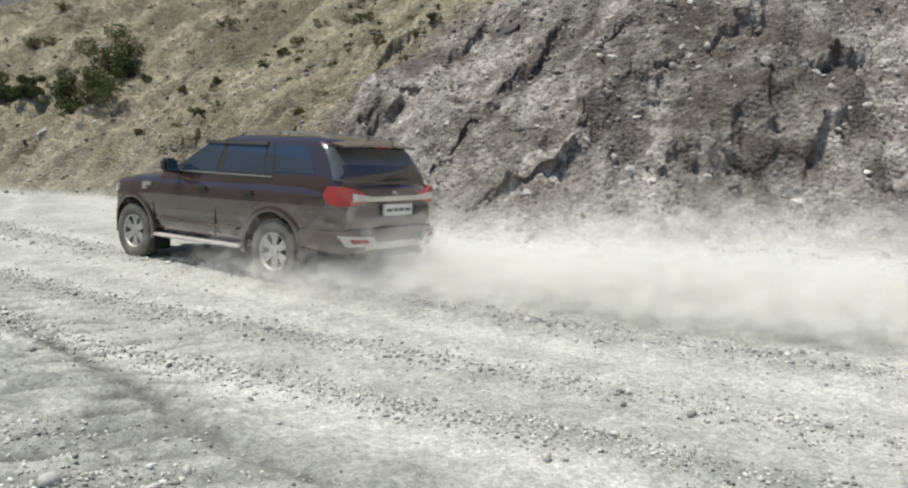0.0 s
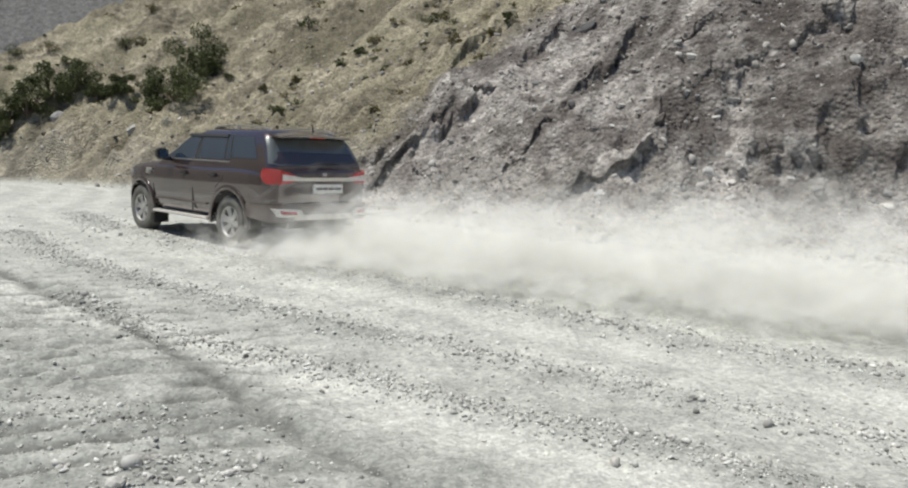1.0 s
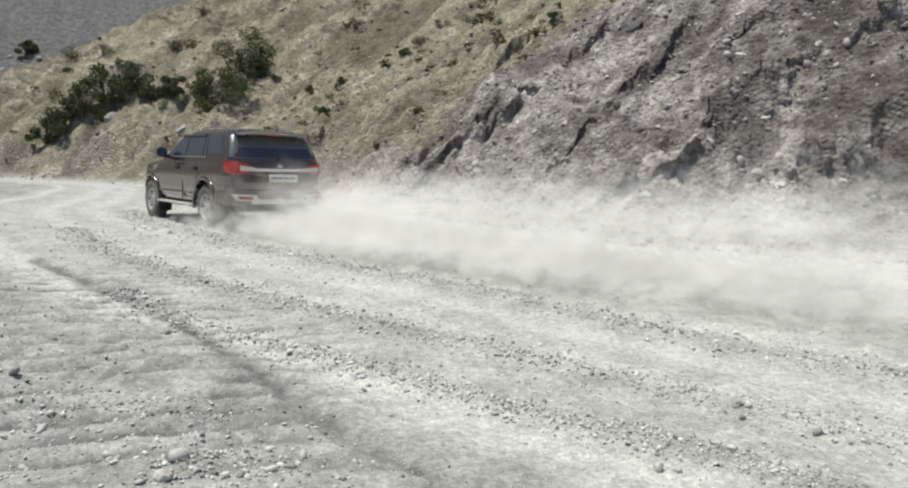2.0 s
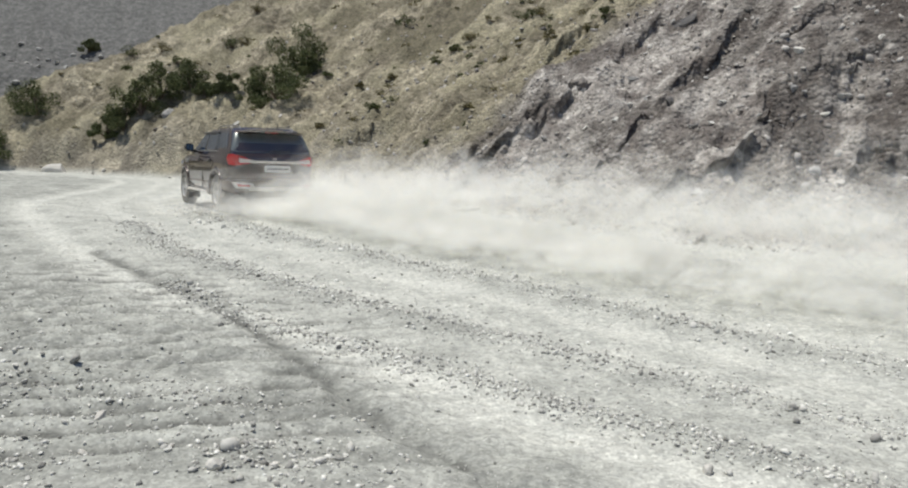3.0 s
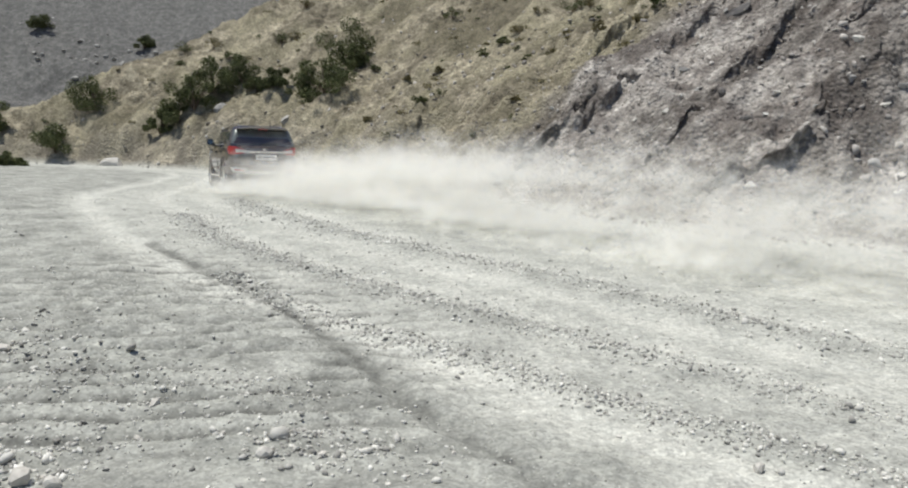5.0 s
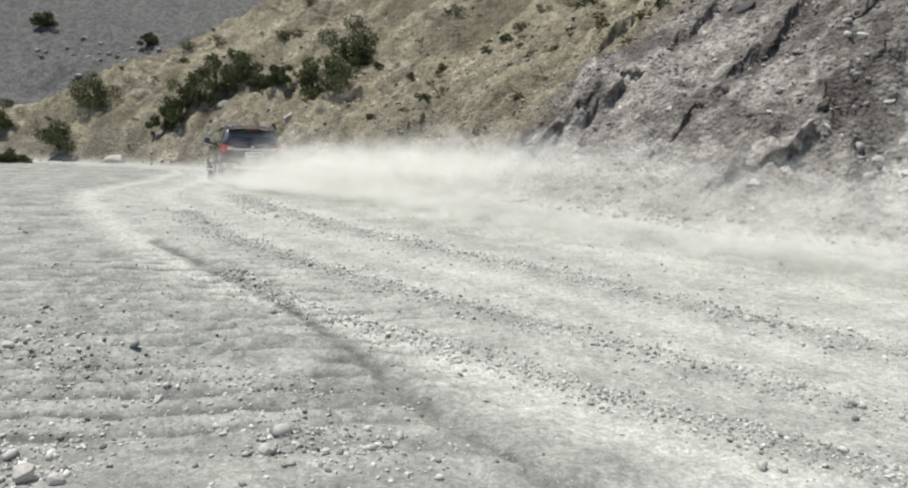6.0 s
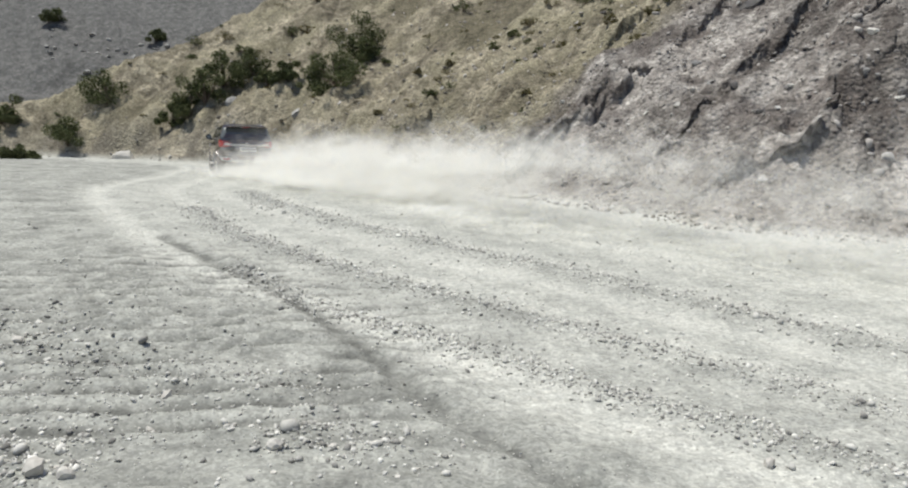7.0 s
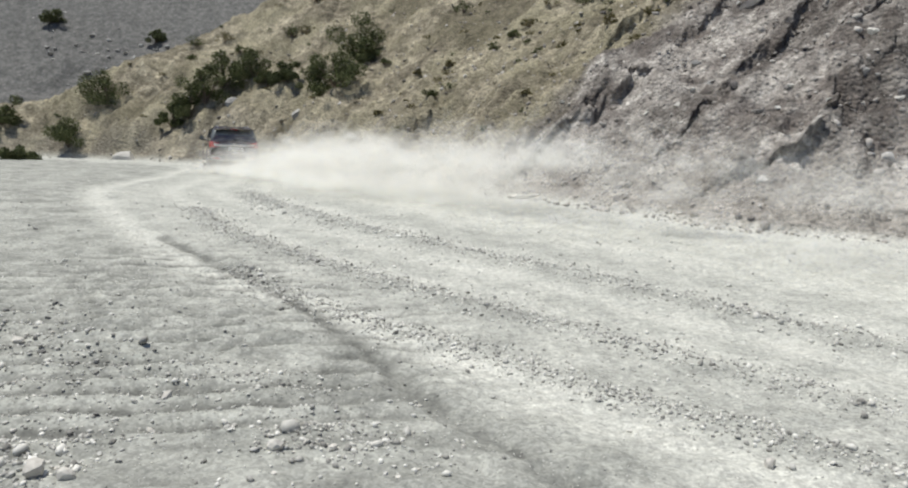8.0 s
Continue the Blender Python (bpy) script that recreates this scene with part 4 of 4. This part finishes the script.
# ---------------------------------------------------------------- bushes and scrub
def leaf_material(name, colour):
    m = plain(name, colour, 0.7, scale=3, vary=0.3)
    nt = m.node_tree
    b = nt.nodes["Principled BSDF"]
    b.inputs["Specular IOR Level"].default_value = 0.2
    src = b.inputs["Base Color"].links[0].from_socket
    tone = node(nt, "Mix")
    tone.data_type, tone.blend_type = "RGBA", "MULTIPLY"
    shade = node(nt, "Mix")
    shade.data_type = "RGBA"
    shade.inputs[6].default_value, shade.inputs[7].default_value = (0.55, 0.6, 0.5, 1), (1.5, 1.4, 1.2, 1)
    nt.links.new(node(nt, "NewGeometry").outputs["Random Per Island"], shade.inputs[0])
    tone.inputs[0].default_value = 1.0
    nt.links.new(src, tone.inputs[6])
    nt.links.new(shade.outputs[2], tone.inputs[7])
    nt.links.new(tone.outputs[2], b.inputs["Base Color"])
    return m


LEAF = leaf_material("bush_leaf", (0.088, 0.104, 0.05))
DRY = leaf_material("dry_scrub_leaf", (0.15, 0.135, 0.075))
TWIG = plain("twig_bark", (0.12, 0.09, 0.065), 0.9, scale=20)


def foliage(lobes, count, leaf, seed):
    """Many small folded leaves in uneven lobes."""
    rs = np.random.RandomState(seed)
    share = np.array([l[3] ** 2 for l in lobes])
    kind = rs.choice(len(lobes), count, p=share / share.sum())
    L = np.array(lobes)[kind]
    d = rs.normal(size=(count, 3))
    d /= np.linalg.norm(d, axis=1)[:, None]
    rad = rs.uniform(0.25, 1.0, count) ** 0.5 * rs.uniform(0.75, 1.15, count)
    c = L[:, :3] + d * (rad * L[:, 3])[:, None] * np.array([1, 1, 0.8])
    c[:, 2] = np.maximum(c[:, 2], 0.02)
    a = rs.normal(size=(count, 3))
    a /= np.linalg.norm(a, axis=1)[:, None]
    b = np.cross(a, rs.normal(size=(count, 3)))
    b /= np.linalg.norm(b, axis=1)[:, None]
    n = np.cross(a, b)
    s = (leaf * rs.uniform(0.6, 1.4, count))[:, None]
    v = np.stack([c - a * s, c + b * s * 0.45 + n * s * 0.15, c + a * s, c - b * s * 0.45 + n * s * 0.15], 1).reshape(-1, 3)
    k = np.arange(count)[:, None] * 4
    f = np.concatenate([k + np.array([[0, 1, 2]]), k + np.array([[0, 2, 3]])])
    return v, f


def bush(x, y, width, tall, label, seed, leaf_mat, name="bush", category="bush", group="", count=3600, leaf=0.062):
    rs = random.Random(seed)
    base = new(name)
    base.matrix_basis = pose(x, y, height(x, y) - 0.04, 0, 0, rs.uniform(0, 360))
    lobes = []
    for k in range(13):
        a, r = rs.uniform(0, 6.28), rs.uniform(0.05, 0.50) * width
        h = rs.uniform(0.15, 0.85) * tall * (1.1 - r / width)
        lobes.append((math.cos(a) * r, math.sin(a) * r, h, rs.uniform(0.09, 0.24) * max(width, tall)))
    v, f = foliage(lobes, count, leaf, seed)
    me = bpy.data.meshes.new("foliage")
    me.from_pydata(v.tolist(), [], f.tolist())
    me.materials.append(leaf_mat)
    ob = new("foliage", me)
    ob.parent = base
    for lx, ly, lz, lr in lobes if count > 300 else lobes[:1]:
        rings = []
        for u, r in ((0, 0.022), (0.4, 0.016), (0.8, 0.010), (1.1, 0.004)):
            rings.append([(lx * u * (0.6 + 0.4 * u) + r * tall * math.cos(q), ly * u * (0.6 + 0.4 * u) + r * tall * math.sin(q), lz * u) for q in (0, 1.57, 3.14, 4.71)])
        part("stem", loft(bmesh.new(), rings), TWIG, base)
    return tagged(base, label, category, group)


def build_plants():
    big = [(-31.4, 35.4, 2.0, 1.5, 1), (-30.9, 38.0, 2.2, 1.7, 2), (-24.2, 39.2, 2.2, 2.3, 3), (-24.5, 37.9, 1.9, 2.0, 4), (-25.4, 37.6, 1.7, 1.8, 5), (-20.4, 39.3, 1.3, 1.3, 6), (-21.6, 39.4, 1.1, 1.0, 7),
           (-16.4, 36.9, 2.6, 1.8, 8), (-17.5, 37.5, 1.8, 1.8, 9), (-16.9, 41.5, 2.3, 2.1, 10), (-16.2, 40.2, 1.8, 1.6, 11), (-29.5, 30.0, 1.2, 0.6, 12), (-36.0, 35.6, 1.8, 1.9, 13), (-50.7, 56.0, 1.6, 1.0, 14),
           (-42.2, 58.0, 1.3, 0.9, 15), (-26.3, 37.4, 1.2, 1.3, 16), (-23.2, 40.6, 1.9, 1.6, 17)]
    for x, y, w, h, k in big:
        bush(x, y, w * 1.3, h * 1.2, "dense dark green bush on the cut bank" if k not in (12, 14, 15) else "low dark green bush", 700 + k, LEAF, group="bushes on the slope")
    low = [(-23.2, 49, 1.3), (-11.2, 41.8, 1.1), (-6.6, 36.9, 1.0), (-7.3, 36.6, 0.8), (-5.9, 39, 0.8), (-3.9, 35.1, 1.1), (-3.3, 35.5, 0.8), (-0.4, 29, 0.8), (-0.9, 28.8, 0.6), (-8.1, 36.3, 0.9), (-10.2, 36.4, 0.6), (-9.6, 31.2, 0.6),
           (-4.8, 26.7, 0.4), (-23, 45.1, 1.3), (-22.2, 45.4, 0.9), (-25.5, 43.2, 0.9), (-27.4, 44.6, 1.2), (-29, 44, 1.2), (-11.9, 36.6, 0.5), (-14.9, 39.8, 0.7), (-13, 33.9, 0.5), (-28.4, 42.6, 0.9), (-2.2, 29.4, 0.7)]
    for k, (x, y, w) in enumerate(low):
        bush(x, y, w, w * 0.6, "low dry scrub on the ochre slope", 800 + k, LEAF if k % 2 else DRY, "scrub", "scrub", "scrub on the slope", 500, 0.045)
    rs = random.Random(31)
    done = 0
    while done < 130:
        a, r = radians(rs.uniform(-46, 4)), math.exp(rs.uniform(math.log(26), math.log(58)))
        x, y = math.sin(a) * r, math.cos(a) * r
        if sheet(x, y, "hill") < 0.95 or sheet(x, y, "scree") > 0.4 or not 1.6 < height(x, y) < 13:
            continue
        done += 1
        w = rs.uniform(0.2, 0.75)
        bush(x, y, w, w * rs.uniform(0.28, 0.5), "small dry tuft on the ochre slope", 900 + done, DRY if rs.random() < 0.75 else LEAF, "scrub_tuft", "scrub", "tufts on the slope", 110, 0.045)


build_gravel()
build_rubble()
build_rocks()
build_plants()


# ---------------------------------------------------------------- dust thrown up by the wheels: drifting puffs of fine flakes
def dust_material(name, share):
    m = bpy.data.materials.new(name)
    m.use_nodes = True
    nt = m.node_tree
    nt.nodes.remove(nt.nodes["Principled BSDF"])
    top = node(nt, "BsdfDiffuse", Color=(0.535, 0.533, 0.51, 1))
    glow = node(nt, "BsdfTranslucent", Color=(0.41, 0.408, 0.392, 1))      # light that scatters on through the haze
    lit = node(nt, "AddShader")
    nt.links.new(top.outputs[0], lit.inputs[0])
    nt.links.new(glow.outputs[0], lit.inputs[1])
    clear = node(nt, "BsdfTransparent")
    mix = node(nt, "MixShader")
    mix.inputs[0].default_value = share
    nt.links.new(clear.outputs[0], mix.inputs[1])
    nt.links.new(lit.outputs[0], mix.inputs[2])
    nt.links.new(mix.outputs[0], nt.nodes["Material Output"].inputs["Surface"])
    return m


LOW_DUST, HIGH_DUST = dust_material("ground_dust", 0.06), dust_material("airborne_dust", 0.030)


def puff_mesh(seed, count, rx, ry, rz, flake, material):
    rs = np.random.RandomState(seed)
    # a few uneven swells, thinning outwards
    mid = rs.normal(0, 0.55, (9, 3))
    pick = rs.randint(0, 9, count)
    c = (mid[pick] + rs.normal(0, 0.55, (count, 3))) * np.array([rx, ry, rz])
    c[:, 2] = np.abs(c[:, 2] + 0.4 * rz)
    # thin flakes that lie roughly level, six-sided
    tilt = rs.normal(0, 0.5, (count, 2))
    k = np.arange(6) * np.pi / 3
    rad = flake * rs.uniform(0.5, 1.5, (count, 1)) * rs.uniform(0.7, 1.3, (count, 6))
    px, py = np.cos(k) * rad, np.sin(k) * rad
    pz = px * tilt[:, :1] + py * tilt[:, 1:]
    v = (c[:, None, :] + np.stack([px, py, pz], -1)).reshape(-1, 3)
    me = bpy.data.meshes.new("dust_puff")
    me.from_pydata(v.tolist(), [], np.arange(count * 6).reshape(-1, 6).tolist())
    me.materials.append(material)
    return me


LOW_PUFFS = [puff_mesh(200 + k, 300, 0.75, 0.75, 0.15, 0.125, LOW_DUST) for k in range(5)]
HIGH_PUFFS = [puff_mesh(220 + k, 280, 0.80, 0.80, 0.42, 0.15, HIGH_DUST) for k in range(5)]


def tail_at(t):
    """Where the rear wheels are at t; before the start the car came along a gentle curve."""
    x, y, yaw = car_at(max(t, 0.0))
    if t < 0:
        chord = radians(yaw - 2.0 * t)
        x, y, yaw = x - math.sin(chord) * t * 3.2, y + math.cos(chord) * t * 3.2, yaw - 4.0 * t
    c, s = math.cos(radians(yaw)), math.sin(radians(yaw))
    return x + s * 1.9, y - c * 1.9, yaw


def build_dust():
    """Puffs and the rows of their ways: in the ground until the wheels throw them up, then rising, drifting to the bank and settling."""
    rs = random.Random(77)
    made = []
    t = -5.2
    while t < 7.9:
        for side in (-1, 1):
            for kind in ("low", "high"):
                if kind == "high" and rs.random() < 0.2:
                    continue
                x, y, yaw = tail_at(t + rs.uniform(-0.05, 0.05))
                c, s = math.cos(radians(yaw)), math.sin(radians(yaw))
                off = side * 0.62 + 0.15 + rs.gauss(0, 0.22 if kind == "low" else 0.3)
                x, y = x + c * off, y + s * off
                ob = new("dust_puff", rs.choice(LOW_PUFFS if kind == "low" else HIGH_PUFFS))
                tagged(ob, "pale drifting dust thrown up by the car's wheels", "dust", "dust behind the car", "stuff")
                drag = rs.uniform(0.0, 0.6)
                lift = rs.uniform(0.0, 0.10) if kind == "low" else rs.uniform(0.12, 0.46)
                wind = (0.50 + rs.gauss(0, 0.16), 0.62 + rs.gauss(0, 0.18)) if kind == "high" else (0.44 + rs.gauss(0, 0.10), 0.58 + rs.gauss(0, 0.11))
                life = rs.uniform(2.6, 6.5) if kind == "high" else rs.uniform(1.8, 5.5)
                if kind == "high" and rs.random() < 0.3:             # thin haze that hangs along the slope
                    life, lift = 12.0, rs.uniform(0.2, 0.52)
                turn, spin = rs.uniform(0, 360), rs.uniform(-14, 14)

                def place(age, x=x, y=y, s=s, c=c, drag=drag, lift=lift, wind=wind, life=life, turn=turn, spin=spin):
                    follow = drag * (1 - math.exp(-age / 0.8))
                    drift = 5.0 * (1 - math.exp(-age / 5.0))
                    px, py = x - s * follow + wind[0] * drift, y + c * follow + wind[1] * drift
                    rise = 0.03 + lift * 2.2 * (1 - math.exp(-age / 2.0))
                    fall = 0.9 * max(0.0, age - life) ** 1.0 * 0.35
                    gz = float(road_height(px, py))
                    slope = 0.75 * max(0.0, height(px, py) - gz)
                    return pose(px, py, max(gz + rise + slope - fall, -2.2), 0, 0, turn + spin * age)

                rows = []
                if t > 0.15:
                    hide = place(0.0).copy()
                    hide.translation.z = -2.2
                    rows += [(0.0, hide), (t - 0.1, hide)] if t - 0.1 > 0.05 else [(0.0, hide)]
                    rows += [(round(t + a, 3), place(a)) for a in (0.12, 0.5, 1.0, 2.0, 3.0, 4.5, 6.0) if t + a < 7.95]
                    rows.append((8.0, place(8.0 - t)))
                else:
                    rows += [(k, place(k - t)) for k in (0.0, 1.0, 2.0, 3.0, 4.5, 6.0, 8.0)]
                made.append((ob, rows))
        t += 0.14
    return made


PUFFS = build_dust()


def motions():
    times = [round(0.1 * k, 1) for k in range(81)]
    rows, spin, spun, last = [], [], 0.0, None
    for t in times:
        x, y, yaw = car_at(t)
        shake = 0.006 * math.sin(t * 11.0) + 0.004 * math.sin(t * 17.0)
        z = float(road_height(x, y)) - 0.01
        c, s = math.cos(radians(yaw)), math.sin(radians(yaw))
        ahead, behind = float(road_height(x - 1.4 * s, y + 1.4 * c)), float(road_height(x + 1.4 * s, y - 1.4 * c))
        rows.append((t, pose(x, y, z + max(shake, -0.004), math.degrees(math.atan2(ahead - behind, 2.8)), 0, yaw)))
        if last:
            spun += math.hypot(x - last[0], y - last[1]) / WHEEL_R
        last = (x, y)
        spin.append((t, -math.degrees(spun)))
    walk(CAR, rows)
    for w in WHEELS:
        p = w.matrix_basis.translation.copy()
        walk(w, [(t, pose(p.x, p.y, p.z, a)) for t, a in spin])
    for puff, way in PUFFS:
        walk(puff, way)


motions()
